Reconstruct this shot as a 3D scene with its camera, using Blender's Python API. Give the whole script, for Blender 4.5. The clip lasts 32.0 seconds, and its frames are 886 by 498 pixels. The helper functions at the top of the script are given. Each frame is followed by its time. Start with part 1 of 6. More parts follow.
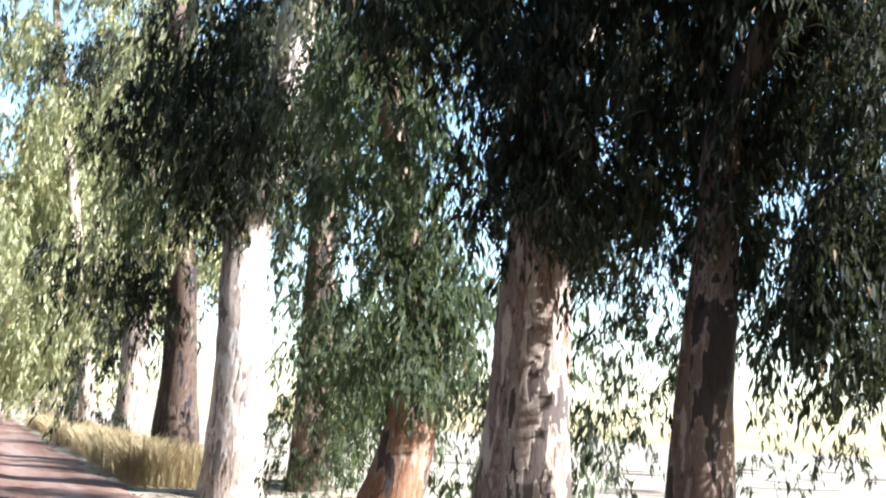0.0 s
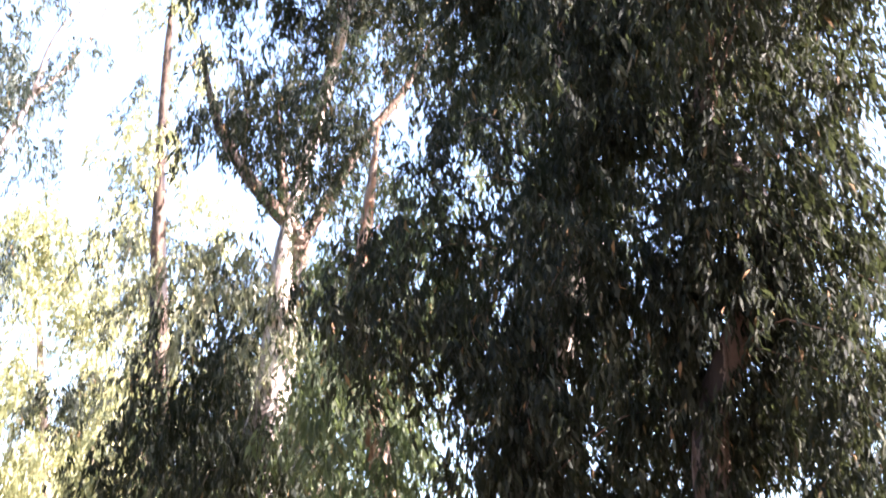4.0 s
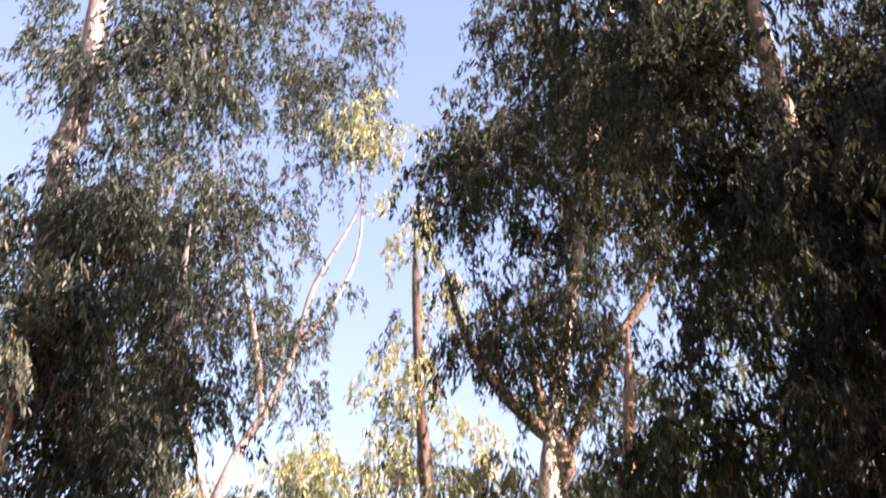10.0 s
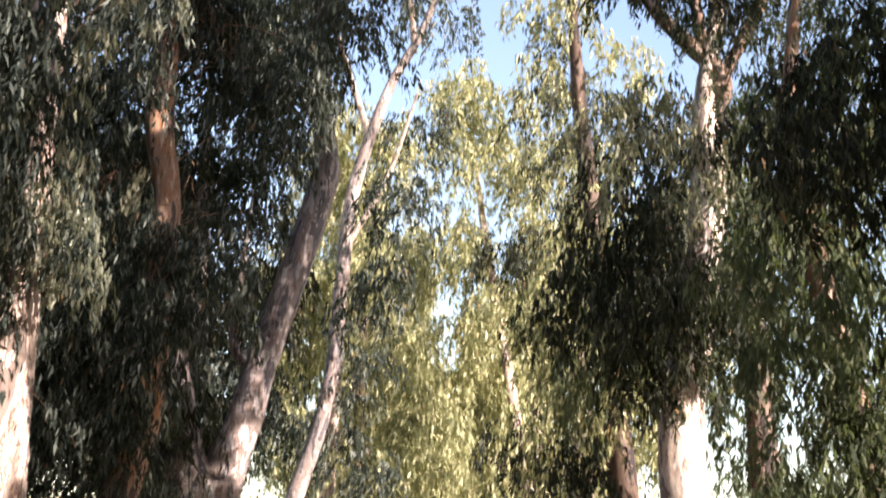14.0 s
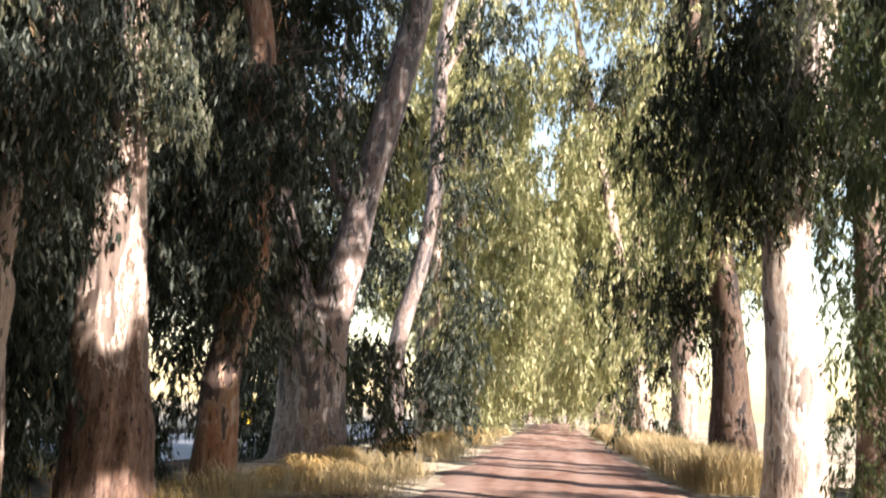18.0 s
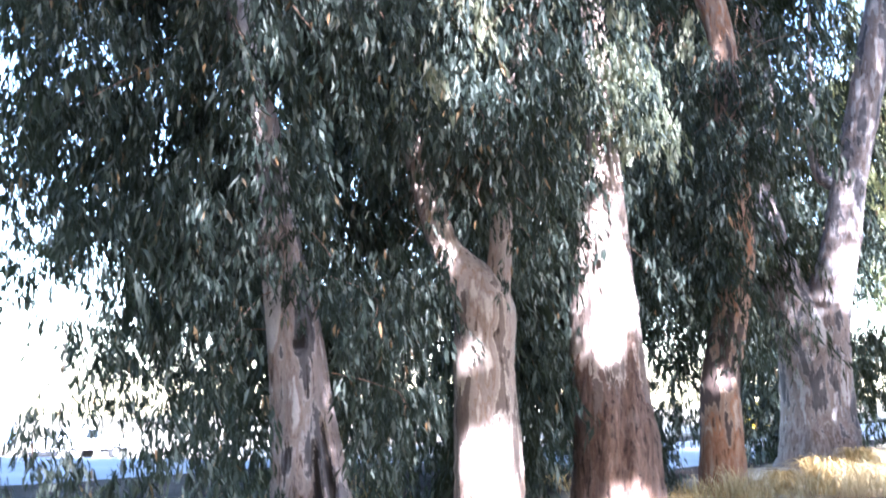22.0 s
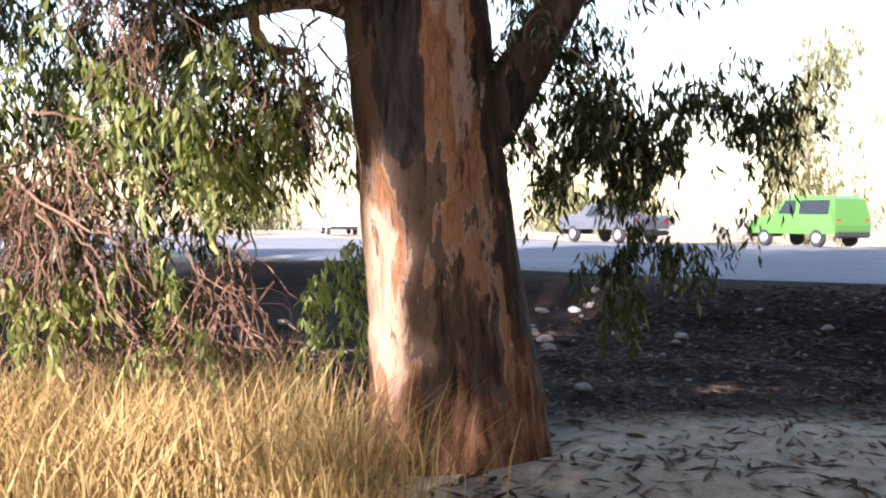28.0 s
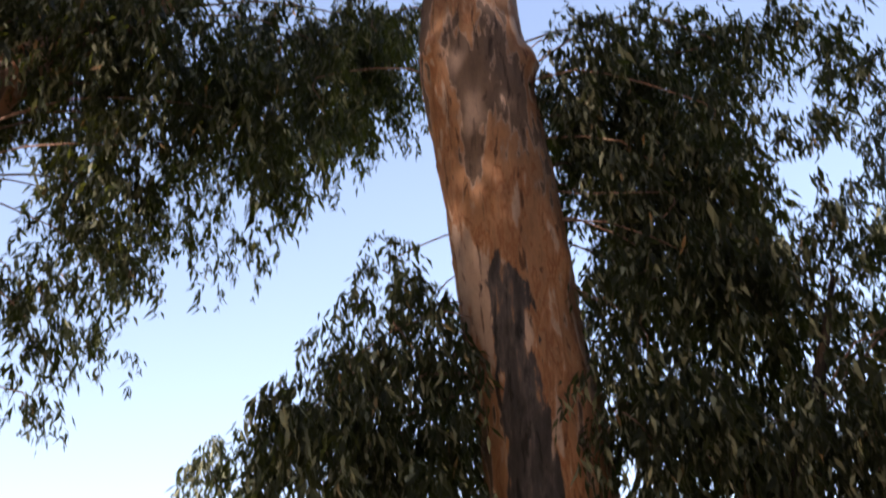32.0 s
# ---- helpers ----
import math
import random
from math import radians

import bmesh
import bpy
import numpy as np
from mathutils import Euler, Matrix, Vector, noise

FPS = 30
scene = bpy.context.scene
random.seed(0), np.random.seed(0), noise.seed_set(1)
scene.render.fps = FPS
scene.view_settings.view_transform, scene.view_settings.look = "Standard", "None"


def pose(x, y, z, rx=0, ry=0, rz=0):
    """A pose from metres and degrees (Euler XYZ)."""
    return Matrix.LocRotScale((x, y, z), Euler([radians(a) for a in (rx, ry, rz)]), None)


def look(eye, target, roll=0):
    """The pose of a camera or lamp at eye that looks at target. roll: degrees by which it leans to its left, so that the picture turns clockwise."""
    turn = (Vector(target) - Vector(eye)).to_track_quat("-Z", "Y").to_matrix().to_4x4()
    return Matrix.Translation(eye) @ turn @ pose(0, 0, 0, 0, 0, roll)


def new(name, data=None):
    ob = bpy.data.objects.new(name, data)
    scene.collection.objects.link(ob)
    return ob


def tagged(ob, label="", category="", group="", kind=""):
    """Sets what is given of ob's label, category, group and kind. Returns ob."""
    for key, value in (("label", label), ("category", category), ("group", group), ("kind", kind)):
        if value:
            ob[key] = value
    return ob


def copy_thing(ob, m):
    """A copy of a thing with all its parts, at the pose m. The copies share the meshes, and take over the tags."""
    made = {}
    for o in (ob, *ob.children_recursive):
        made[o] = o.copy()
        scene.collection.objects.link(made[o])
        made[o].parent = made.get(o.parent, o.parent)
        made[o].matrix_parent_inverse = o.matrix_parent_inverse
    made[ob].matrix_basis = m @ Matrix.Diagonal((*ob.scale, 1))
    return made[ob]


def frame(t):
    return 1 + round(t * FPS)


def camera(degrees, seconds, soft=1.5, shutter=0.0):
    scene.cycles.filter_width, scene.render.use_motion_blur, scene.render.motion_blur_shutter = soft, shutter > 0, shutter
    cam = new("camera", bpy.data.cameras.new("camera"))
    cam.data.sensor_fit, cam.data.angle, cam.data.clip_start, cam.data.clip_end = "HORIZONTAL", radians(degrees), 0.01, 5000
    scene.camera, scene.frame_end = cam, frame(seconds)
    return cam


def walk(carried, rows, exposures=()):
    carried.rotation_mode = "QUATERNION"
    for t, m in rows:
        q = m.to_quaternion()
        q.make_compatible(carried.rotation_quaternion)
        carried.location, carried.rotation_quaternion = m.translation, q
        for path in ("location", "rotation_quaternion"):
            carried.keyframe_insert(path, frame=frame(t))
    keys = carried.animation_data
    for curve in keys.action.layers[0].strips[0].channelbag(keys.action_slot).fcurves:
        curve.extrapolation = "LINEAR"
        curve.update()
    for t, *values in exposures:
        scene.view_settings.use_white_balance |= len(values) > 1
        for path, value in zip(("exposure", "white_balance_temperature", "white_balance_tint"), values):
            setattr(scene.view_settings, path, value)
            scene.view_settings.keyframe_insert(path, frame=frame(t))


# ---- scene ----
# ---------------- camera and walk ----------------
cam = camera(43.95, 32.0, soft=2.0, shutter=0.35)
EYE = (0.0, 0.0, 1.6)
# seconds, yaw to the left of the road, pitch, roll
TURNS = [
    (0, -21.92, 9.36, 3.58), (0.5, -24.15, 10.43, 2.98), (1, -25.79, 12.09, 2.55), (1.5, -26.61, 14.34, 1.91),
    (2, -26.50, 16.92, 1.28), (2.5, -25.57, 19.48, 0.82), (3, -24.50, 21.85, 0.41), (3.5, -23.46, 23.89, -0.09),
    (5.5, -19.04, 31.50, -1.36), (6, -18.08, 33.17, -1.46), (6.5, -17.11, 34.55, -1.19), (7, -16.08, 35.59, -0.73),
    (7.5, -14.86, 36.40, -0.24), (8, -13.42, 37.01, -0.20), (8.5, -11.85, 37.50, -0.21), (9, -10.23, 37.99, -0.22),
    (9.5, -8.66, 37.90, -0.19), (10, -7.21, 36.84, -0.05), (10.5, -5.81, 34.84, 0.11), (11, -4.52, 32.10, 0.63),
    (11.5, -3.33, 29.34, 1.23), (12, -2.18, 26.65, 1.89), (12.5, -1.10, 24.16, 2.21), (13, -0.15, 21.85, 2.48),
    (13.5, 0.57, 19.61, 2.83), (14, 1.05, 17.30, 2.95), (14.5, 1.38, 14.99, 3.06), (15, 1.69, 12.66, 3.18),
    (15.5, 1.98, 10.45, 3.20), (17.5, 4.27, 7.95, 2.62), (18, 5.91, 8.33, 2.19), (18.5, 8.13, 8.65, 2.12),
    (19, 10.92, 8.64, 2.13), (19.5, 14.13, 8.41, 2.10), (20, 17.76, 8.11, 1.80), (20.5, 21.46, 7.68, 1.32),
    (21, 25.24, 7.27, 0.58), (21.5, 28.80, 6.95, -0.22), (22, 30.94, 8.42, -0.96), (22.5, 31.34, 12.46, -1.35),
    (23, 30.71, 16.96, -1.57), (23.5, 32.89, 20.47, -3.56), (24, 43.86, 23.65, -4.24), (24.5, 52.62, 25.42, -4.69),
    (25, 60.01, 23.17, -4.40), (25.5, 67.04, 19.26, -2.49), (26, 72.87, 15.55, -0.37), (26.5, 76.96, 10.30, 0.74),
    (27.6, 81.30, -2.20, 0.10), (28.5, 84.12, 1.39, -0.48), (28.6, 84.40, 2.80, -0.68), (28.8, 84.90, 5.50, -1.08), (29, 85.38, 7.94, -1.41), (29.5, 86.61, 10.64, -1.51), (30, 87.81, 12.93, -1.67),
    (30.5, 88.65, 16.54, -1.42), (31, 89.14, 21.32, -1.20), (31.5, 89.48, 26.33, -0.96), (32, 90.21, 31.38, -0.38),
]


def held(yaw, pitch, roll):
    """The phone's pose: it turns on the spot."""
    return Matrix.Translation(EYE) @ pose(0, 0, 0, 90 + pitch, 0, yaw) @ pose(0, 0, 0, 0, 0, roll)


walk(cam, [(t, held(yaw, pitch, roll)) for t, yaw, pitch, roll in TURNS],
     exposures=[(0.0, 2.27, 5500, 11), (1.0, 2.40, 5700, 13), (2.0, 2.62, 5900, 15), (3.0, 3.77, 5900, 22), (3.5, 3.72, 6000, 24), (6.0, 2.57, 6600, 38), (9.0, 2.57, 7000, 38),
                (10.0, 2.42, 7100, 35), (12.0, 2.22, 7200, 28), (13.0, 2.22, 7000, 25), (15.0, 2.07, 6700, 20), (17.5, 2.02, 6700, 18), (19.0, 2.22, 6500, 18), (20.5, 2.65, 6050, 18),
                (22.0, 3.79, 5100, 20), (23.0, 4.02, 5300, 26), (24.0, 3.90, 5400, 25), (25.0, 3.69, 5200, 36), (25.5, 2.82, 5250, 30), (26.0, 2.14, 5300, 28), (26.5, 2.02, 5500, 28),
                (28.5, 2.17, 6400, 26), (30.0, 2.15, 6500, 25), (31.0, 2.22, 7000, 26), (32.0, 2.12, 6900, 27)])

# ---------------- sky and sun ----------------
SUN_AZ, SUN_EL = radians(128), radians(26)      # from the road's direction to the right, over the horizon
world = bpy.data.worlds.new("sky")
scene.world = world
world.use_nodes = True
wn = world.node_tree.nodes
sky = wn.new("ShaderNodeTexSky")
sky.sky_type, sky.sun_disc = "NISHITA", False
sky.sun_elevation, sky.sun_rotation = SUN_EL, SUN_AZ
sky.air_density, sky.dust_density, sky.ozone_density = 1.35, 0.7, 1.0
wn["Background"].inputs["Strength"].default_value = 0.088
world.node_tree.links.new(sky.outputs["Color"], wn["Background"].inputs["Color"])
sun = new("sun", bpy.data.lights.new("sun", "SUN"))
sun.data.energy, sun.data.angle, sun.data.color = 5.0, radians(0.53), (1.0, 0.94, 0.86)
toward = Vector((math.sin(SUN_AZ) * math.cos(SUN_EL), math.cos(SUN_AZ) * math.cos(SUN_EL), math.sin(SUN_EL)))
sun.matrix_world = look(toward * 60, (0, 0, 0))


# ---------------- materials ----------------
class Nodes:
    """A short way to write node materials."""

    def __init__(self, name):
        self.mat = bpy.data.materials.new(name)
        self.mat.use_nodes = True
        self.tree = self.mat.node_tree
        self.bsdf = self.tree.nodes["Principled BSDF"]
        self.out = self.tree.nodes["Material Output"]

    def link(self, a, b):
        self.tree.links.new(a, b)

    def add(self, kind, **values):
        n = self.tree.nodes.new("ShaderNode" + kind)
        for key, value in values.items():
            n.inputs[key.replace("_", " ")].default_value = value
        return n

    def coords(self, scale=(1, 1, 1), shift=True):
        """Object coordinates, stretched, moved by chance from object to object."""
        tc, mp = self.add("TexCoord"), self.add("Mapping")
        mp.inputs["Scale"].default_value = scale
        self.link(tc.outputs["Object"], mp.inputs["Vector"])
        if shift:
            oi, mul = self.add("ObjectInfo"), self.add("Math")
            mul.operation = "MULTIPLY"
            mul.inputs[1].default_value = 37.0
            self.link(oi.outputs["Random"], mul.inputs[0])
            self.link(mul.outputs[0], mp.inputs["Location"])
        return mp.outputs["Vector"]

    def noise(self, vec, scale, detail=4.0, rough=0.55, distortion=0.0):
        n = self.add("TexNoise", Scale=scale, Detail=detail, Roughness=rough, Distortion=distortion)
        self.link(vec, n.inputs["Vector"])
        return n.outputs["Fac"]

    def ramp(self, fac, stops, sharp=False):
        n = self.add("ValToRGB")
        r = n.color_ramp
        r.interpolation = "CONSTANT" if sharp else "LINEAR"
        while len(r.elements) < len(stops):
            r.elements.new(0.5)
        for e, (p, c) in zip(r.elements, stops):
            e.position, e.color = p, (*c, 1)
        self.link(fac, n.inputs["Fac"])
        return n.outputs["Color"]

    def mix(self, fac, a, b, mode="MIX"):
        n = self.tree.nodes.new("ShaderNodeMix")
        n.data_type, n.blend_type = "RGBA", mode
        for sock, value in ((n.inputs[0], fac), (n.inputs[6], a), (n.inputs[7], b)):
            if hasattr(value, "is_output"):
                self.link(value, sock)
            elif isinstance(value, tuple):
                sock.default_value = (*value, 1)
            else:
                sock.default_value = value
        return n.outputs[2]

    def bump(self, height, strength, distance=0.02):
        n = self.add("Bump", Strength=strength, Distance=distance)
        self.link(height, n.inputs["Height"])
        self.link(n.outputs["Normal"], self.bsdf.inputs["Normal"])

    def color(self, c):
        self.link(c, self.bsdf.inputs["Base Color"])

    def set(self, **values):
        for key, value in values.items():
            self.bsdf.inputs[key.replace("_", " ")].default_value = value
        return self


def bark_material(name, tan, rust, slate, cream, rough_to=0.9, patches=(), foot_tone=None):
    """Smooth gum bark that peels in upright ragged flakes: fresh tan and rust, old slate and cream; rough and cracked
    near the foot.
    patches: (y, half width, from height, to height, colour, lean) of broad sheets: old slate or stained bark, or sun
    and shade put into the colour."""
    m = Nodes(name)
    flake = m.noise(m.coords((2.8, 2.8, 0.7)), 1.0, 3.0, 0.5, 0.3)
    strip = m.noise(m.coords((9, 9, 2.3)), 1.0, 4.0, 0.6, 0.3)
    crack = m.noise(m.coords((15, 15, 2.3)), 1.0, 5.0, 0.68, 0.4)
    grain = m.noise(m.coords((70, 70, 20)), 1.0, 3.0, 0.6)

    def add(a, b, k):
        n = m.add("Math")
        n.operation = "MULTIPLY_ADD"
        m.link(b, n.inputs[0])
        n.inputs[1].default_value = k
        m.link(a, n.inputs[2])
        return n.outputs[0]

    ragged = add(add(flake, strip, 0.36), crack, 0.16)          # mean about 0.76
    base = m.ramp(ragged, [(0.0, slate), (0.685, slate), (0.695, cream), (0.725, tan), (0.79, tan), (0.80, rust), (0.845, tan), (0.87, cream), (1.0, cream)])
    split = m.add("SeparateXYZ")
    m.link(m.add("TexCoord").outputs["Object"], split.inputs[0])
    for y, wide, bottom, ceiling, tone, lean in patches:
        away = m.add("Math")
        away.operation = "ABSOLUTE"
        m.link(add(add_value(m, split.outputs["Y"], -y), split.outputs["Z"], lean), away.inputs[0])
        edge = add(add(away.outputs[0], strip, 0.36), crack, 0.12)
        ends = []
        for height, reach, from_, to in ((bottom, 0.28, 0.5, 0.0), (ceiling, 0.4, 0.0, 0.5)):
            n = m.add("MapRange")
            for key, value in (("From Min", height - reach), ("From Max", height + reach), ("To Min", from_), ("To Max", to)):
                n.inputs[key].default_value = value
            m.link(split.outputs["Z"], n.inputs["Value"])
            ends.append(n.outputs[0])
        inside = m.ramp(add(add(edge, ends[0], 1.0), ends[1], 1.0), [(0.0, (1, 1, 1)), (wide + 0.23, (1, 1, 1)), (wide + 0.25, (0, 0, 0))])
        base = m.mix(inside, base, m.ramp(m.mix(0.5, strip, crack), [(0.3, tuple(c * 0.55 for c in tone)), (0.48, tone), (0.56, tuple(c * 1.8 for c in tone) if tone[0] < 0.1 else tuple(c * 1.2 for c in tone)), (0.66, tan)]))
    streak = m.ramp(strip, [(0.28, (0.52, 0.47, 0.44)), (0.46, (0.95, 0.93, 0.9)), (0.6, (1.1, 1.07, 1.03)), (0.75, (1.3, 1.25, 1.2))])
    col = m.mix(0.6, base, streak, "MULTIPLY")
    # the old rough bark at the foot
    foot = add(add(split.outputs["Z"], flake, -2.2 * rough_to), strip, -0.8 * rough_to)
    rough = m.ramp(crack, [(0.3, tuple(c * 0.3 for c in rust)), (0.5, tuple(c * 0.75 for c in rust)), (0.62, foot_tone or tan), (0.75, foot_tone or cream)])
    shifted = m.add("Math")
    shifted.operation = "ADD"
    shifted.inputs[1].default_value = 0.55 * rough_to
    m.link(foot, shifted.inputs[0])
    old = m.ramp(shifted.outputs[0], [(0.0, (0.85, 0.85, 0.85)), (0.05, (0, 0, 0))])
    col = m.mix(old, col, rough)
    dark = m.ramp(crack, [(0.0, (0.12, 0.08, 0.06)), (0.36, (0.18, 0.13, 0.10)), (0.425, (1, 1, 1)), (1.0, (1, 1, 1))])
    col = m.mix(0.85, col, dark, "MULTIPLY")
    col = m.mix(0.3, col, m.ramp(grain, [(0.3, (0.5, 0.48, 0.46)), (0.7, (1.3, 1.25, 1.2))]), "MULTIPLY")
    m.color(col)
    m.set(Roughness=0.82)
    m.bsdf.inputs["Specular IOR Level"].default_value = 0.2
    steps = m.ramp(ragged, [(0.0, (0.25, 0.25, 0.25)), (0.68, (0.3, 0.3, 0.3)), (0.70, (0.7, 0.7, 0.7)), (0.79, (0.7, 0.7, 0.7)), (0.805, (0.5, 0.5, 0.5)), (0.86, (0.7, 0.7, 0.7)), (0.88, (0.95, 0.95, 0.95))])
    h = m.mix(0.6, steps, m.mix(0.5, crack, strip))
    m.bump(h, 0.7, 0.05)
    return m.mat


def add_value(m, a, k):
    n = m.add("Math")
    n.operation = "ADD"
    n.inputs[1].default_value = k
    m.link(a, n.inputs[0])
    return n.outputs[0]


def leaf_material(name, dark, mid, pale, lit_from_behind, amount=0.38):
    m = Nodes(name)
    geo = m.add("NewGeometry")
    # the few palest leaves stand in for glints of sun
    col = m.ramp(geo.outputs["Random Per Island"], [(0.0, dark), (0.68, mid), (0.985, pale), (0.99, (0.16, 0.10, 0.05)), (1.0, (0.18, 0.11, 0.06))])
    big = m.noise(m.coords((0.5, 0.5, 0.5)), 1.0, 2.0)
    col = m.mix(0.5, col, m.ramp(big, [(0.3, (0.7, 0.78, 0.75)), (0.7, (1.25, 1.15, 1.0))]), "MULTIPLY")
    m.color(col)
    m.set(Roughness=0.55, IOR=1.3)
    m.bsdf.inputs["Specular IOR Level"].default_value = 0.1
    tr = m.add("BsdfTranslucent")
    tr.inputs["Color"].default_value = (*lit_from_behind, 1)
    ms = m.add("MixShader")
    ms.inputs["Fac"].default_value = amount
    m.link(m.bsdf.outputs["BSDF"], ms.inputs[1])
    m.link(tr.outputs["BSDF"], ms.inputs[2])
    m.link(ms.outputs["Shader"], m.out.inputs["Surface"])
    return m.mat


BARK_PALE = bark_material("pale_gum_bark", (0.30, 0.24, 0.205), (0.23, 0.155, 0.115), (0.155, 0.118, 0.098), (0.44, 0.37, 0.315))
BARK_RUST = bark_material("rust_gum_bark", (0.23, 0.145, 0.10), (0.27, 0.115, 0.05), (0.075, 0.052, 0.044), (0.33, 0.245, 0.19))
BARK_BROWN = bark_material("brown_gum_bark", (0.125, 0.086, 0.066), (0.10, 0.058, 0.040), (0.042, 0.032, 0.028), (0.24, 0.185, 0.15))
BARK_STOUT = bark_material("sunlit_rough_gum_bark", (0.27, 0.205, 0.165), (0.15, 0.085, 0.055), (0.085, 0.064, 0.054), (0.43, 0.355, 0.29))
BARK_SLATE = bark_material("slate_gum_bark", (0.20, 0.162, 0.15), (0.15, 0.108, 0.086), (0.085, 0.077, 0.08), (0.32, 0.29, 0.28))
# slate darkened for shade; the right edge is painted shade, the cream painted sun
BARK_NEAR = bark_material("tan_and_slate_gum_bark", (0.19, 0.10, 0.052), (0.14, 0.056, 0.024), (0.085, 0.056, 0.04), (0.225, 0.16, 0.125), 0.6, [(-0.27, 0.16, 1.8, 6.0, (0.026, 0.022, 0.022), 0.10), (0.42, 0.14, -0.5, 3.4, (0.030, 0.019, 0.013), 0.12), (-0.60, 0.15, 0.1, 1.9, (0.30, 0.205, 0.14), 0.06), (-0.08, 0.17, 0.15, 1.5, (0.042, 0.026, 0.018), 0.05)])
# rough brown foot, darkened further for the shade that lies on it
BARK_FOOT = bark_material("brown_footed_gum_bark", (0.35, 0.275, 0.235), (0.115, 0.060, 0.041), (0.17, 0.13, 0.11), (0.47, 0.40, 0.35), 2.3, foot_tone=(0.16, 0.095, 0.066))
# this bark and the limb bark below have deep shade put into their colour
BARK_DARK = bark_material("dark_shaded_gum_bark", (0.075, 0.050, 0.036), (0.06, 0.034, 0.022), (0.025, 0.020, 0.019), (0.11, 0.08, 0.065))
BARK_LIMB = bark_material("shaded_limb_bark", (0.042, 0.029, 0.021), (0.035, 0.02, 0.013), (0.016, 0.013, 0.012), (0.06, 0.044, 0.036))
# pale bark whitened with full sunlight put into the colour
BARK_SUN_WHITE = bark_material("sunlit_white_gum_bark", (0.50, 0.42, 0.36), (0.40, 0.29, 0.22), (0.22, 0.18, 0.16), (0.66, 0.60, 0.54))
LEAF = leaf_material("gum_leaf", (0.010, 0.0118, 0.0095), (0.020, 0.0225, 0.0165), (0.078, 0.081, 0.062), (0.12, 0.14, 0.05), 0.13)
LEAF_BLUE = leaf_material("blue_grey_gum_leaf", (0.011, 0.015, 0.0125), (0.027, 0.034, 0.029), (0.15, 0.165, 0.145), (0.12, 0.14, 0.06), 0.16)
# the silver, pale, young and gold leaves have sunlight put into their colour
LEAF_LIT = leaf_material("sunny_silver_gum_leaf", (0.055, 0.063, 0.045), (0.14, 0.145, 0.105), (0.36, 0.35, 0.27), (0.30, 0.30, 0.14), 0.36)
LEAF_MID = leaf_material("pale_gum_leaf", (0.026, 0.034, 0.022), (0.052, 0.065, 0.042), (0.16, 0.175, 0.12), (0.17, 0.21, 0.07), 0.30)
LEAF_NEAR = leaf_material("glossy_gum_leaf", (0.0085, 0.0108, 0.0088), (0.018, 0.0222, 0.0165), (0.18, 0.19, 0.13), (0.15, 0.18, 0.02), 0.20)
LEAF_YOUNG_LIT = leaf_material("sunlit_young_gum_leaf", (0.07, 0.09, 0.03), (0.21, 0.24, 0.09), (0.40, 0.41, 0.20), (0.30, 0.36, 0.04), 0.42)
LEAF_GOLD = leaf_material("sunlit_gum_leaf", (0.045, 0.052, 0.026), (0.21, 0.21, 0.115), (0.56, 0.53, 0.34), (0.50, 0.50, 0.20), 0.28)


def plain(name, color, rough=0.6, metal=0.0, spread=0.15, scale=6.0, bump=0.0):
    m = Nodes(name)
    n = m.noise(m.coords((1, 1, 1)), scale, 5.0)
    lo, hi = (tuple(c * k for c in color) for k in (1 - spread, 1 + spread))
    m.color(m.ramp(n, [(0.3, lo), (0.7, hi)]))
    m.set(Roughness=rough, Metallic=metal)
    if bump:
        m.bump(m.noise(m.coords((1, 1, 1)), scale * 8, 4.0), bump)
    return m.mat


TWIG = plain("dry_twig", (0.15, 0.085, 0.052), 0.85, spread=0.3)
PAINT = {k: plain(k + "_car_paint", c, 0.28, 0.0, 0.03, 2.0) for k, c in (
    ("green", (0.07, 0.19, 0.045)), ("white", (0.75, 0.75, 0.74)), ("silver", (0.085, 0.095, 0.115)), ("red", (0.32, 0.03, 0.03)), ("yellow", (0.65, 0.45, 0.03)), ("blue", (0.20, 0.30, 0.48)))}
RUBBER = plain("tyre_rubber", (0.025, 0.025, 0.025), 0.8)
RIM = plain("wheel_rim", (0.5, 0.5, 0.52), 0.35, 0.8, 0.05)
TRIM = plain("black_trim", (0.03, 0.03, 0.033), 0.5)
LAMP_GLASS = plain("headlamp_glass", (0.7, 0.72, 0.72), 0.12, 0.0, 0.05)
LAMP_RED = plain("tail_lamp", (0.4, 0.02, 0.02), 0.2)
GLASS = Nodes("car_window").set(Roughness=0.06).mat
GLASS.node_tree.nodes["Principled BSDF"].inputs["Base Color"].default_value = (0.02, 0.025, 0.03, 1)
STONE = plain("field_stone", (0.28, 0.25, 0.22), 0.85, spread=0.25, bump=0.4)


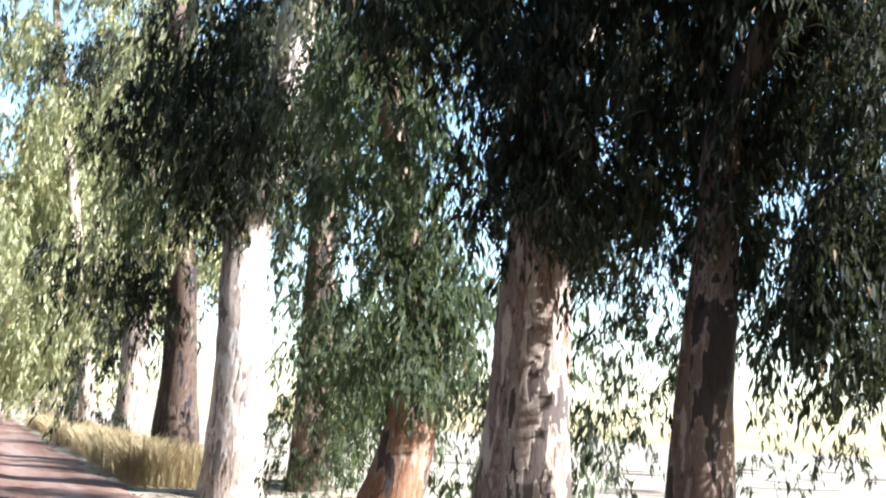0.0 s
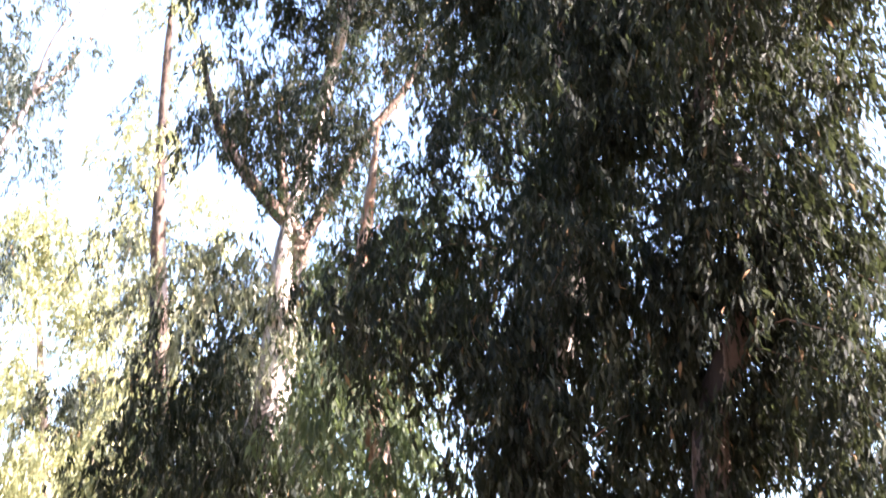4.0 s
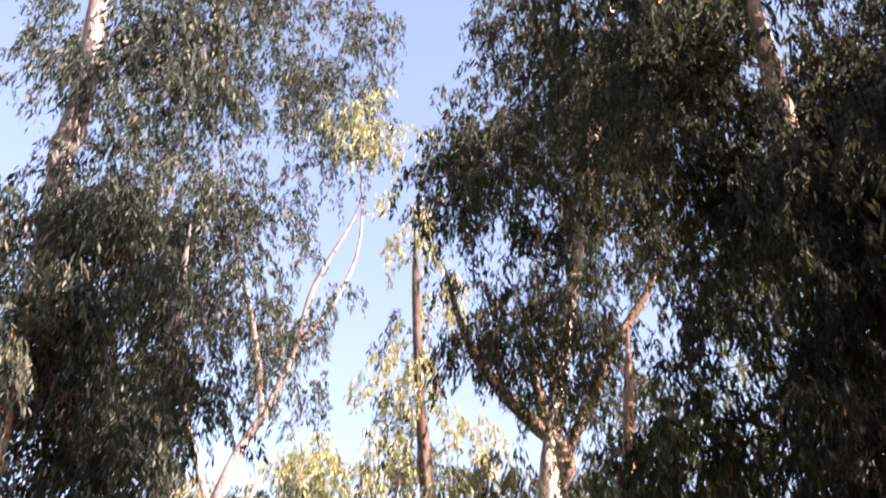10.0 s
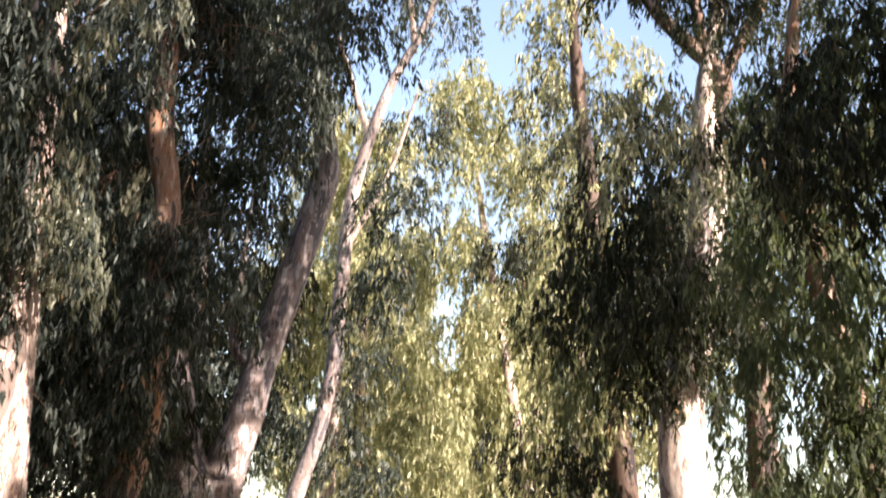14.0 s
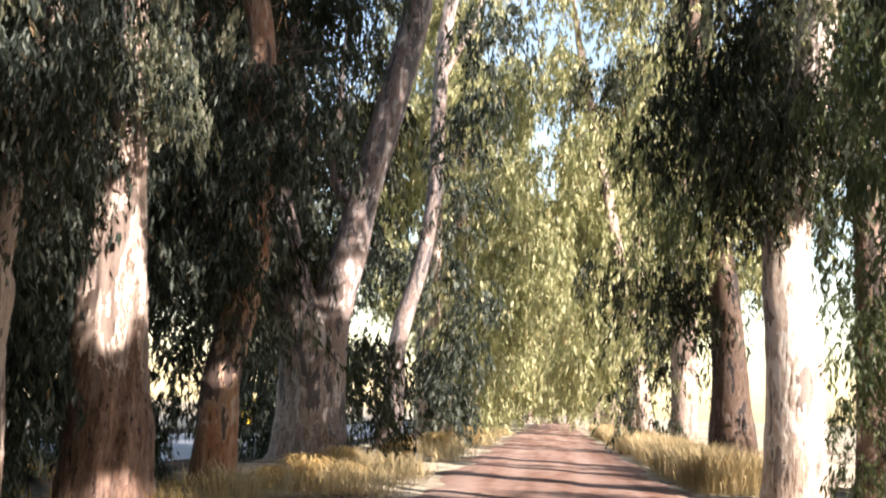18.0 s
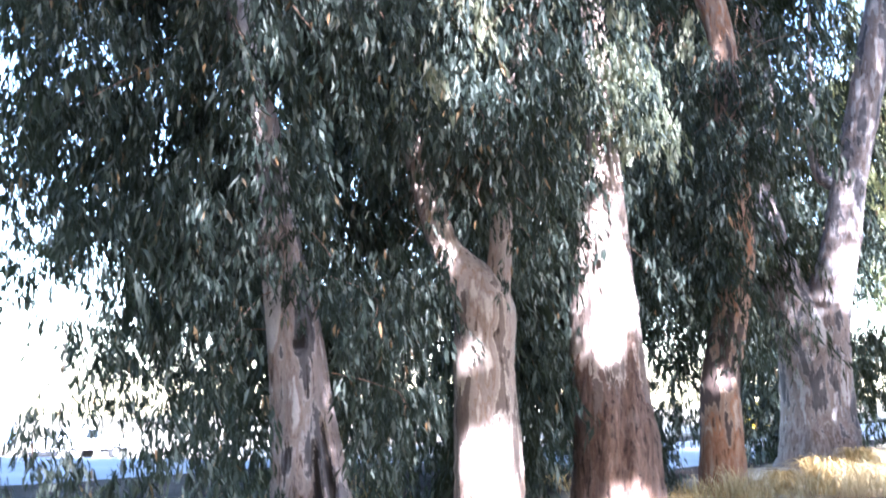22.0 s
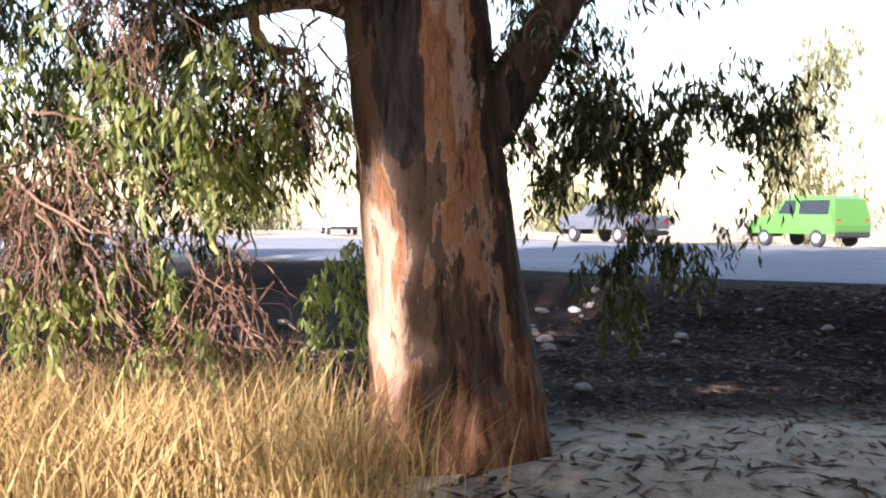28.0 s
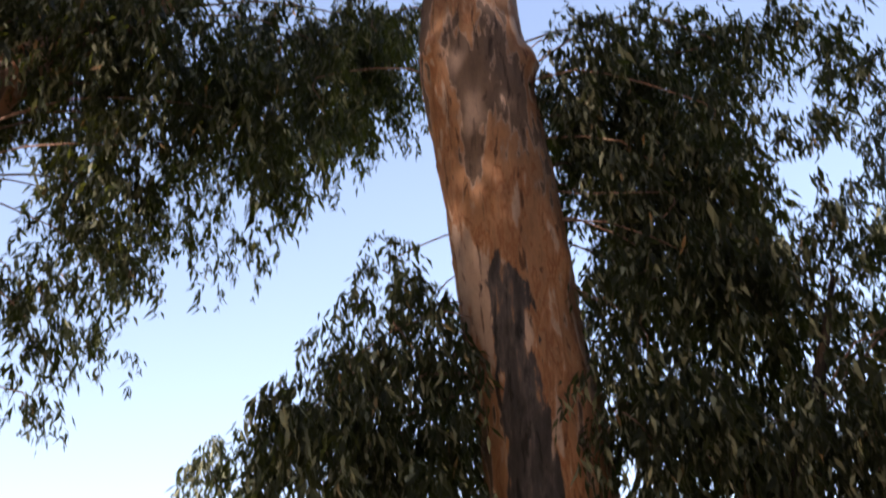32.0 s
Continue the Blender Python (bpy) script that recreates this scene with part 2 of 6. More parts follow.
def ground_material():
    """Straw and bare soil, mixed in patches."""
    m = Nodes("dry_ground")
    vec = m.coords((1, 1, 1), False)
    patch, fine, grit = m.noise(vec, 0.22, 5.0), m.noise(vec, 5.0, 6.0, 0.7), m.noise(vec, 38.0, 4.0, 0.7)
    straw = m.ramp(fine, [(0.25, (0.26, 0.212, 0.145)), (0.5, (0.40, 0.345, 0.25)), (0.75, (0.52, 0.465, 0.355))])
    soil = m.ramp(fine, [(0.25, (0.06, 0.04, 0.028)), (0.5, (0.11, 0.075, 0.052)), (0.75, (0.17, 0.12, 0.085))])
    col = m.mix(m.ramp(patch, [(0.36, (0, 0, 0)), (0.5, (1, 1, 1))]), soil, straw)
    # bare dark soil on the bank below the street, shade put into its colour
    split, far, near = m.add("SeparateXYZ"), m.add("MapRange"), m.add("MapRange")
    m.link(vec, split.inputs[0])
    for n, lo, hi in ((near, -7.6, -8.8), (far, -30.0, -26.0)):
        n.inputs["From Min"].default_value, n.inputs["From Max"].default_value = lo, hi
        m.link(split.outputs["X"], n.inputs["Value"])
    both = m.add("Math")
    both.operation = "MULTIPLY"
    m.link(near.outputs[0], both.inputs[0])
    m.link(far.outputs[0], both.inputs[1])
    col = m.mix(both.outputs[0], col, m.ramp(fine, [(0.25, (0.006, 0.0030, 0.0018)), (0.5, (0.014, 0.0072, 0.0042)), (0.78, (0.040, 0.023, 0.014))]))
    m.color(m.mix(0.5, col, m.ramp(grit, [(0.3, (0.6, 0.6, 0.6)), (0.7, (1.3, 1.3, 1.3))]), "MULTIPLY"))
    m.bsdf.inputs["Specular IOR Level"].default_value = 0.08
    m.set(Roughness=0.95)
    m.bump(m.mix(0.5, fine, grit), 0.7, 0.05)
    return m.mat


def road_material():
    m = Nodes("red_dirt")
    vec = m.coords((1, 1, 1), False)
    track = m.noise(m.coords((1.3, 0.08, 1), False), 1.0, 3.0)
    fine, grit = m.noise(vec, 2.2, 6.0, 0.65), m.noise(vec, 45.0, 4.0, 0.7)
    col = m.ramp(fine, [(0.25, (0.12, 0.062, 0.043)), (0.5, (0.205, 0.118, 0.088)), (0.8, (0.34, 0.235, 0.185))])
    col = m.mix(m.ramp(track, [(0.4, (0, 0, 0)), (0.65, (0.6, 0.6, 0.6))]), col, (0.40, 0.30, 0.245))
    m.color(m.mix(0.55, col, m.ramp(grit, [(0.3, (0.6, 0.58, 0.55)), (0.7, (1.25, 1.2, 1.2))]), "MULTIPLY"))
    m.bsdf.inputs["Specular IOR Level"].default_value = 0.08
    m.set(Roughness=0.95)
    m.bump(m.mix(0.5, fine, grit), 0.6, 0.04)
    return m.mat


def street_material():
    m = Nodes("worn_asphalt")
    vec = m.coords((1, 1, 1), False)
    fine, grit = m.noise(vec, 0.5, 5.0), m.noise(vec, 60.0, 3.0, 0.7)
    col = m.ramp(fine, [(0.3, (0.14, 0.145, 0.16)), (0.7, (0.20, 0.205, 0.22))])
    m.color(m.mix(0.5, col, m.ramp(grit, [(0.3, (0.6, 0.6, 0.6)), (0.7, (1.3, 1.3, 1.3))]), "MULTIPLY"))
    m.set(Roughness=0.75)
    m.bump(grit, 0.3, 0.01)
    return m.mat


def grass_material(name, a, b, c):
    m = Nodes(name)
    geo = m.add("NewGeometry")
    m.color(m.ramp(geo.outputs["Random Per Island"], [(0.0, a), (0.5, b), (1.0, c)]))
    m.bsdf.inputs["Specular IOR Level"].default_value = 0.08
    m.set(Roughness=0.7)
    tr = m.add("BsdfTranslucent")
    tr.inputs["Color"].default_value = (*b, 1)
    ms = m.add("MixShader")
    ms.inputs["Fac"].default_value = 0.3
    m.link(m.bsdf.outputs["BSDF"], ms.inputs[1])
    m.link(tr.outputs["BSDF"], ms.inputs[2])
    m.link(ms.outputs["Shader"], m.out.inputs["Surface"])
    return m.mat


STRAW = grass_material("dry_straw", (0.24, 0.17, 0.08), (0.38, 0.30, 0.16), (0.52, 0.43, 0.26))
GREENISH = grass_material("half_green_grass", (0.17, 0.13, 0.045), (0.38, 0.26, 0.105), (0.56, 0.41, 0.20))


# ---------------- mesh helpers ----------------
def part(name, mesh, material, parent=None, label="", smooth=False):
    """Links a mesh or a bmesh as one object under a thing or a part."""
    if isinstance(mesh, bmesh.types.BMesh):
        data = bpy.data.meshes.new(name)
        mesh.to_mesh(data)
        mesh.free()
    else:
        data = mesh
    if not data.materials:
        data.materials.append(material)
    if smooth:
        data.polygons.foreach_set("use_smooth", np.ones(len(data.polygons), bool))
    ob = new(name, data)
    ob.parent = parent
    if label:
        ob["label"] = label
    return ob


def quads(name, corners):
    """A mesh of loose quads from an array of shape (n, 4, 3)."""
    n = len(corners)
    data = bpy.data.meshes.new(name)
    data.vertices.add(4 * n)
    data.vertices.foreach_set("co", np.ascontiguousarray(corners, np.float32).ravel())
    data.loops.add(4 * n)
    data.loops.foreach_set("vertex_index", np.arange(4 * n, dtype=np.int32))
    data.polygons.add(n)
    data.polygons.foreach_set("loop_start", np.arange(0, 4 * n, 4, dtype=np.int32))
    data.update(calc_edges=True)
    return data


def sheet(name, points, wrap=False):
    """A mesh from a grid of points of shape (rows, columns, 3); wrap closes each row into a ring."""
    rows, cols = points.shape[:2]
    idx = np.arange(rows * cols).reshape(rows, cols)
    nxt = np.roll(idx, -1, 1) if wrap else idx[:, 1:]
    cur = idx if wrap else idx[:, :-1]
    faces = np.stack([cur[:-1], nxt[:-1], nxt[1:], cur[1:]], -1).reshape(-1, 4)
    data = bpy.data.meshes.new(name)
    data.from_pydata(points.reshape(-1, 3).tolist(), [], faces.tolist())
    data.update()
    return data


def spline(points, step):
    """Points (x, y, z, r) joined by a smooth curve, sampled about every step metres."""
    p = np.array(points, float)
    if len(p) == 2:
        p = np.array([p[0], (p[0] + p[1]) / 2, p[1]])
    ext = np.vstack([2 * p[0] - p[1], p, 2 * p[-1] - p[-2]])
    out = []
    for a, b, c, d in zip(ext, ext[1:], ext[2:], ext[3:]):
        n = max(2, int(np.linalg.norm((c - b)[:3]) / step))
        s = np.linspace(0, 1, n, endpoint=False)[:, None]
        out.append(0.5 * (2 * b + (c - a) * s + (2 * a - 5 * b + 4 * c - d) * s**2 + (3 * b - a - 3 * c + d) * s**3))
    out.append(p[-1:])
    out = np.vstack(out)
    out[:, 3] = np.maximum(out[:, 3], 0.006)
    return out


def tube(name, points, sides, step, rng, rough=0.05, flare=0.0):
    """A tapered stem with an uneven girth; flare spreads its foot into buttresses."""
    c = spline(points, step)
    along = np.gradient(c[:, :3], axis=0)
    along /= np.linalg.norm(along, axis=1)[:, None] + 1e-9
    ref = np.array([0.31, 0.95, 0.0]) if abs(along[0, 2]) > 0.5 else np.array([0, 0, 1.0])
    side = np.cross(along, ref)
    side /= np.linalg.norm(side, axis=1)[:, None] + 1e-9
    other = np.cross(along, side)
    ang = np.linspace(0, 2 * np.pi, sides, endpoint=False)
    h = np.concatenate([[0], np.cumsum(np.linalg.norm(np.diff(c[:, :3], axis=0), axis=1))])[:, None]
    girth = np.ones((len(c), sides))
    for k in (2, 3, 5, 8):
        ph, w, w2 = rng.uniform(0, 6.28), rng.uniform(0.3, 1.1), rng.uniform(0, 6.28)
        girth += rough / k**0.6 * np.sin(k * ang + ph + 0.5 * np.sin(h * w + w2)) * (0.7 + 0.5 * np.sin(h * w * 1.7 + ph))
    girth += rough * 0.25 * rng.standard_normal((len(c), sides))
    if flare:
        lobes = 1 + 0.22 * np.sin(5 * ang + rng.uniform(0, 6)) + 0.12 * np.sin(8 * ang + rng.uniform(0, 6))
        girth *= 1 + flare * np.exp(-h / 0.38) * lobes
    ring = side[:, None] * np.cos(ang)[None, :, None] + other[:, None] * np.sin(ang)[None, :, None]
    pts = c[:, None, :3] + ring * (c[:, None, 3:] * girth[..., None])
    tip = np.repeat(c[-1:, None, :3] + along[-1:, None] * c[-1, 3] * 0.4, sides, 1)
    return sheet(name, np.concatenate([pts, tip]), wrap=True)


def spray(rng, leaves, size, loose=0.27):
    """A drooping twig's leaves, as an array (n, 4, 3); the twig hangs from the origin. size: a leaf's length; loose: how far they spread."""
    s = np.sort(rng.uniform(0.05, 1, leaves))
    bow = np.stack([0.45 * np.sin(s * 1.5), 0 * s, 0.12 * np.sin(s * 2.2) - 0.75 * s**1.6], -1) * size * 5.2
    bow += rng.normal(0, 0.085, (leaves, 3)) * size * 3
    way = np.stack([rng.normal(0.10, loose, leaves), rng.normal(0, loose, leaves), -1 + 0.2 * rng.standard_normal(leaves)], -1)
    way /= np.linalg.norm(way, axis=1)[:, None]
    turn = rng.uniform(0, 6.28, leaves)
    wide = np.stack([np.cos(turn), np.sin(turn), 0.15 * rng.standard_normal(leaves)], -1)
    wide -= (wide * way).sum(1)[:, None] * way
    wide /= np.linalg.norm(wide, axis=1)[:, None]
    ln = size * rng.uniform(0.8, 1.5, leaves)[:, None]
    wd = ln * rng.uniform(0.075, 0.12, leaves)[:, None] * (1 + 0.15 * (loose > 0.3))
    bend = np.cross(way, wide) * ln * rng.normal(0, 0.12, leaves)[:, None]
    return np.stack([bow, bow + way * ln * 0.42 + wide * wd + bend, bow + way * ln, bow + way * ln * 0.42 - wide * wd + bend], 1)


def foliage(clumps, size, cover, rng, loose=0.27):
    """Hanging leaves for clumps (x, y, z, radius, density), as an array (n, 4, 3)."""
    kinds = [spray(rng, 24, size, loose) for _ in range(10)]
    out = []
    for x, y, z, r, dens in clumps:
        one = size * size * 0.088
        n = max(3, int(cover * dens * math.pi * r * r / one / 24))
        heads = rng.standard_normal((max(4, int(5 + r * 3)), 3))
        heads *= (r * 0.82 * rng.uniform(0.25, 1, len(heads)) / np.linalg.norm(heads, axis=1))[:, None]
        v = heads[rng.integers(0, len(heads), n)] + rng.normal(0, 0.26 * r, (n, 3))
        v[:, 2] += min(0.3 * r, size * 2.0)
        hang = rng.random(n) < 0.45
        lines = rng.standard_normal((max(4, int(6 + r * 6)), 2)) * 0.5 * r
        strand = lines[rng.integers(0, len(lines), n)] + rng.normal(0, 0.07 * r, (n, 2))
        v[hang, :2] = strand[hang]
        v[hang, 2] = 0.25 * r - 1.7 * r * rng.random(n)[hang]
        grow = np.minimum(1.0, 0.45 + r / (size * 7)) * rng.uniform(0.75, 1.2, n)
        a = np.arctan2(v[:, 1], v[:, 0]) + rng.normal(0, 0.9, n)
        ca, sa = np.cos(a), np.sin(a)
        pick = rng.integers(0, len(kinds), n)
        for k, kind in enumerate(kinds):
            m = pick == k
            if not m.any():
                continue
            q = kind.reshape(1, -1, 3) * grow[m][:, None, None]
            w = np.empty_like(q)
            w[..., 0] = q[..., 0] * ca[m][:, None] - q[..., 1] * sa[m][:, None]
            w[..., 1] = q[..., 0] * sa[m][:, None] + q[..., 1] * ca[m][:, None]
            w[..., 2] = q[..., 2]
            w += (v[m] + np.array([x, y, z]))[:, None]
            out.append(w.reshape(-1, 4, 3))
    return np.concatenate(out)


# ---------------- ground, road, street ----------------
BANK = [(-60, -26), (-40, -11.5), (-26, -0.3), (-18.2, 4.9), (-15.0, 7.2), (-11.9, 9.6), (-10.9, 13), (-11, 40), (-12, 220)]   # the street's near kerb
FAR_KERB = [(-110, -30), (-75, -12), (-56, -0.5), (-45.7, 12.3), (-38, 16.5), (-29, 22), (-24, 32), (-22, 60), (-22, 220)]
STREET_Z = 0.6


def street_level(y):
    """The street falls away along the track."""
    s = np.clip((np.asarray(y, float) - 18) / 18, 0, 1)
    return STREET_Z - 1.0 * s * s * (3 - 2 * s)


def kerb_distance(x, y):
    """Metres from the street's near kerb; below zero on the street's side."""
    best, sign = np.full(np.shape(x), 1e9), np.ones(np.shape(x))
    for (ax, ay), (bx, by) in zip(BANK, BANK[1:]):
        dx, dy = bx - ax, by - ay
        s = np.clip(((x - ax) * dx + (y - ay) * dy) / (dx * dx + dy * dy), 0, 1)
        d = np.hypot(x - ax - s * dx, y - ay - s * dy)
        near = d < best
        best = np.where(near, d, best)
        sign = np.where(near, np.where(dx * (y - ay) - dy * (x - ax) > 0, -1.0, 1.0), sign)
    return best * sign


def ground_height(x, y):
    d = kerb_distance(x, y)
    s = np.clip(1 - d / 3.2, 0, 1)
    z = (street_level(y) - 0.05) * s * s * (3 - 2 * s)
    wave = 0.05 * np.sin(x * 0.9 + 1.3 * np.sin(y * 0.5)) + 0.04 * np.sin(y * 1.3 + x * 0.4) + 0.03 * np.sin(x * 2.9 - y * 2.3)
    off = np.clip((np.abs(x - 0.2) - 2.6) / 1.2, 0, 1) * np.clip(d / 1.0, 0, 1)
    far = np.clip((np.abs(x) - 60) / 300, 0, 1)
    return z + wave * off * 0.8 - 0.4 * far


axis_x = np.unique(np.concatenate([np.linspace(-3000, -120, 12), np.linspace(-120, -30, 31), np.linspace(-30, 14, 111), np.linspace(14, 120, 40), np.linspace(120, 3000, 12)]))
axis_y = np.unique(np.concatenate([np.linspace(-3000, -60, 12), np.linspace(-60, -12, 20), np.linspace(-12, 50, 140), np.linspace(50, 230, 90), np.linspace(230, 3000, 12)]))
gx, gy = np.meshgrid(axis_x, axis_y)
tagged(part("ground", sheet("ground", np.stack([gx, gy, ground_height(gx, gy)], -1)), ground_material(), smooth=True),
       "dry straw-covered soil with bare brown patches under the trees", "ground", kind="structure")

ry = np.linspace(-40, 210, 320)
across = np.linspace(0, 1, 15)
edge_l = -2.75 + 0.22 * np.sin(ry * 0.6) + 0.12 * np.sin(ry * 1.9)
edge_r = 3.0 + 0.22 * np.sin(ry * 0.5 + 2) + 0.12 * np.sin(ry * 2.1)
rx = edge_l[:, None] + (edge_r - edge_l)[:, None] * across
crown_z = 0.012 + 0.05 * np.sin(across * np.pi)[None] ** 0.5 - 0.03 * (np.exp(-((rx + 0.9) / 0.35) ** 2) + np.exp(-((rx - 0.9) / 0.35) ** 2))
crown_z = crown_z + 0.008 * np.sin(rx * 7 + ry[:, None] * 3)
crown_z[:, 0], crown_z[:, -1] = -0.04, -0.04
tagged(part("road", sheet("road", np.stack([rx, np.repeat(ry[:, None], 15, 1), crown_z], -1)), road_material(), smooth=True),
       "straight reddish dirt track, striped with tree shade", "dirt road", kind="structure")


def resample(line, n):
    p = np.array(line, float)
    s = np.concatenate([[0], np.cumsum(np.linalg.norm(np.diff(p, axis=0), axis=1))])
    q = np.linspace(0, s[-1], n)
    return np.stack([np.interp(q, s, p[:, 0]), np.interp(q, s, p[:, 1])], -1)


near_k, far_k = resample(BANK, 90), resample(FAR_KERB, 90)
mix = np.linspace(0, 1, 9)[None, :, None]
street_xy = near_k[:, None] * (1 - mix) + far_k[:, None] * mix
street_z = street_level(street_xy[..., 1:])
street_z[:, 0] -= 0.25
tagged(part("street", sheet("street", np.concatenate([street_xy, street_z], -1)[:, ::-1]), street_material()),
       "wide grey asphalt street beside the trees", "street", kind="structure")


# ---------------- trees ----------------
def taper(line):
    """A stem goes on into a thin tip, however thick it was when last given."""
    (ax, ay, az, ar), (bx, by, bz, br) = line[-2], line[-1]
    if br < 0.05:
        return line
    way = np.array([bx - ax, by - ay, bz - az])
    way = way / np.linalg.norm(way) * br * 14 + np.array([0, 0, br * 6])
    return line + [(bx + way[0] * 0.5, by + way[1] * 0.5, bz + way[2] * 0.5, br * 0.6), (bx + way[0], by + way[1], bz + way[2], 0.02)]


def fill(seed, n, x, y, z, r, dens=0.9):
    """n clumps by chance within ranges of x, y and z, with radii in the range r."""
    q = random.Random(seed)
    return [(q.uniform(*x), q.uniform(*y), q.uniform(*z), q.uniform(*r), dens) for _ in range(n)]


# trunks, leaves and tufts that the sun reaches through gaps in the other row's leaves
SUNLIT = [(-6.35, 15.3, z, 0.45) for z in (0.1, 2.5, 3.2, 3.8, 4.4)] + [(-6.5, 11.5, z, 0.4) for z in (0.1, 0.6, 1.1)] + [(-6.9, 11.4, 3.5, 0.3), (-6.6, 11.5, 2.2, 0.25), (-5.7, 15.2, 6.1, 1.25), (-5.9, 15.2, 7.0, 0.9), (-6.3, 20.7, 2.1, 0.35), (-6.3, 20.7, 10.6, 0.4), (-6.2, 20.8, 8.6, 0.3), (-5.5, 29.1, 4.4, 0.5), (-5.4, 29.1, 5.2, 0.5)]
SUNLIT += [(5.6, 10.5, z, 0.35) for z in (0.6, 1.2, 1.8, 2.4, 3.0)] + [(5.75, 15.2, z, 0.4) for z in (0.4, 0.9)] + [(4.9, 22.1, z, 0.6) for z in (0.4, 1.2, 2.0, 2.8, 3.6, 4.4, 5.0)]
SUNLIT += [(-7.08, 0.60, z, 0.34) for z in (0.15, 0.55, 1.0, 1.4, 1.8)] + [(-7.0, -1.0, 1.2, 0.5), (-7.0, -0.8, 2.0, 0.5), (-7.1, -0.2, 2.4, 0.4), (-7.0, -1.5, 1.8, 0.5), (-6.5, -1.5, 0.3, 0.7), (-6.0, -0.3, 0.3, 0.7), (-6.5, 11.0, 8.4, 0.75), (-6.6, 10.4, 6.8, 0.6), (-5.8, 20.6, 14.9, 0.85), (-4.6, 20.5, 0.4, 0.7), (-4.3, 26.0, 0.4, 0.6)]
SUNLIT += [(-6.0, 10.8, 5.3, 0.7), (-6.2, 10.6, 6.4, 0.5), (-5.4, 11.4, 7.0, 0.5), (-5.9, 19.9, 4.6, 0.4), (-5.8, 20.0, 6.3, 0.5), (-6.0, 19.9, 8.0, 0.4), (-5.8, 14.3, 6.5, 0.4), (-6.2, 14.8, 8.5, 0.6), (-7.2, -1.6, 1.2, 0.4), (-7.3, -0.5, 1.4, 0.4), (-7.0, -1.9, 2.4, 0.5), (-7.1, -1.2, 2.8, 0.5), (-9.4, 3.75, 0.2, 0.32)]
SUNLIT += [(x, y, 0.0, 0.8 + 0.012 * y) for y in (25, 31, 35.5, 41, 46, 52, 58, 65, 73, 82) for x in (-1.6, 0.0, 1.6)] + [(-3.6, y, 0.3, 0.9) for y in (33, 39, 45, 52, 60)]
SUNLIT += [(4.9, 14.8, 5.2, 0.85), (5.6, 14.8, 5.8, 0.75), (4.6, 15.0, 6.3, 0.75)]
SUNLIT += [(-7.2, 3.0, 5.6, 0.5), (-7.2, 3.4, 6.6, 0.5), (-7.2, 2.8, 7.6, 0.45), (-7.3, 3.9, 5.0, 0.5), (-9.3, 4.4, 0.3, 0.35), (-9.9, 5.0, 0.3, 0.3)]


def let_sun_in(leaves, foot):
    """Leaves out what hangs between the sun and the things that it lights."""
    way, mid = np.array(toward), leaves.mean(1) + np.array(foot)
    keep = np.ones(len(leaves), bool)
    for x, y, z, r in SUNLIT:
        d = mid - np.array([x, y, z])
        along = d @ way
        off = np.linalg.norm(d - along[:, None] * way, axis=1)
        keep &= ~((along > 0.8) & (off < r * (0.85 + 0.3 * np.sin(along * 9 + mid[:, 2] * 7))))
    return leaves[keep]


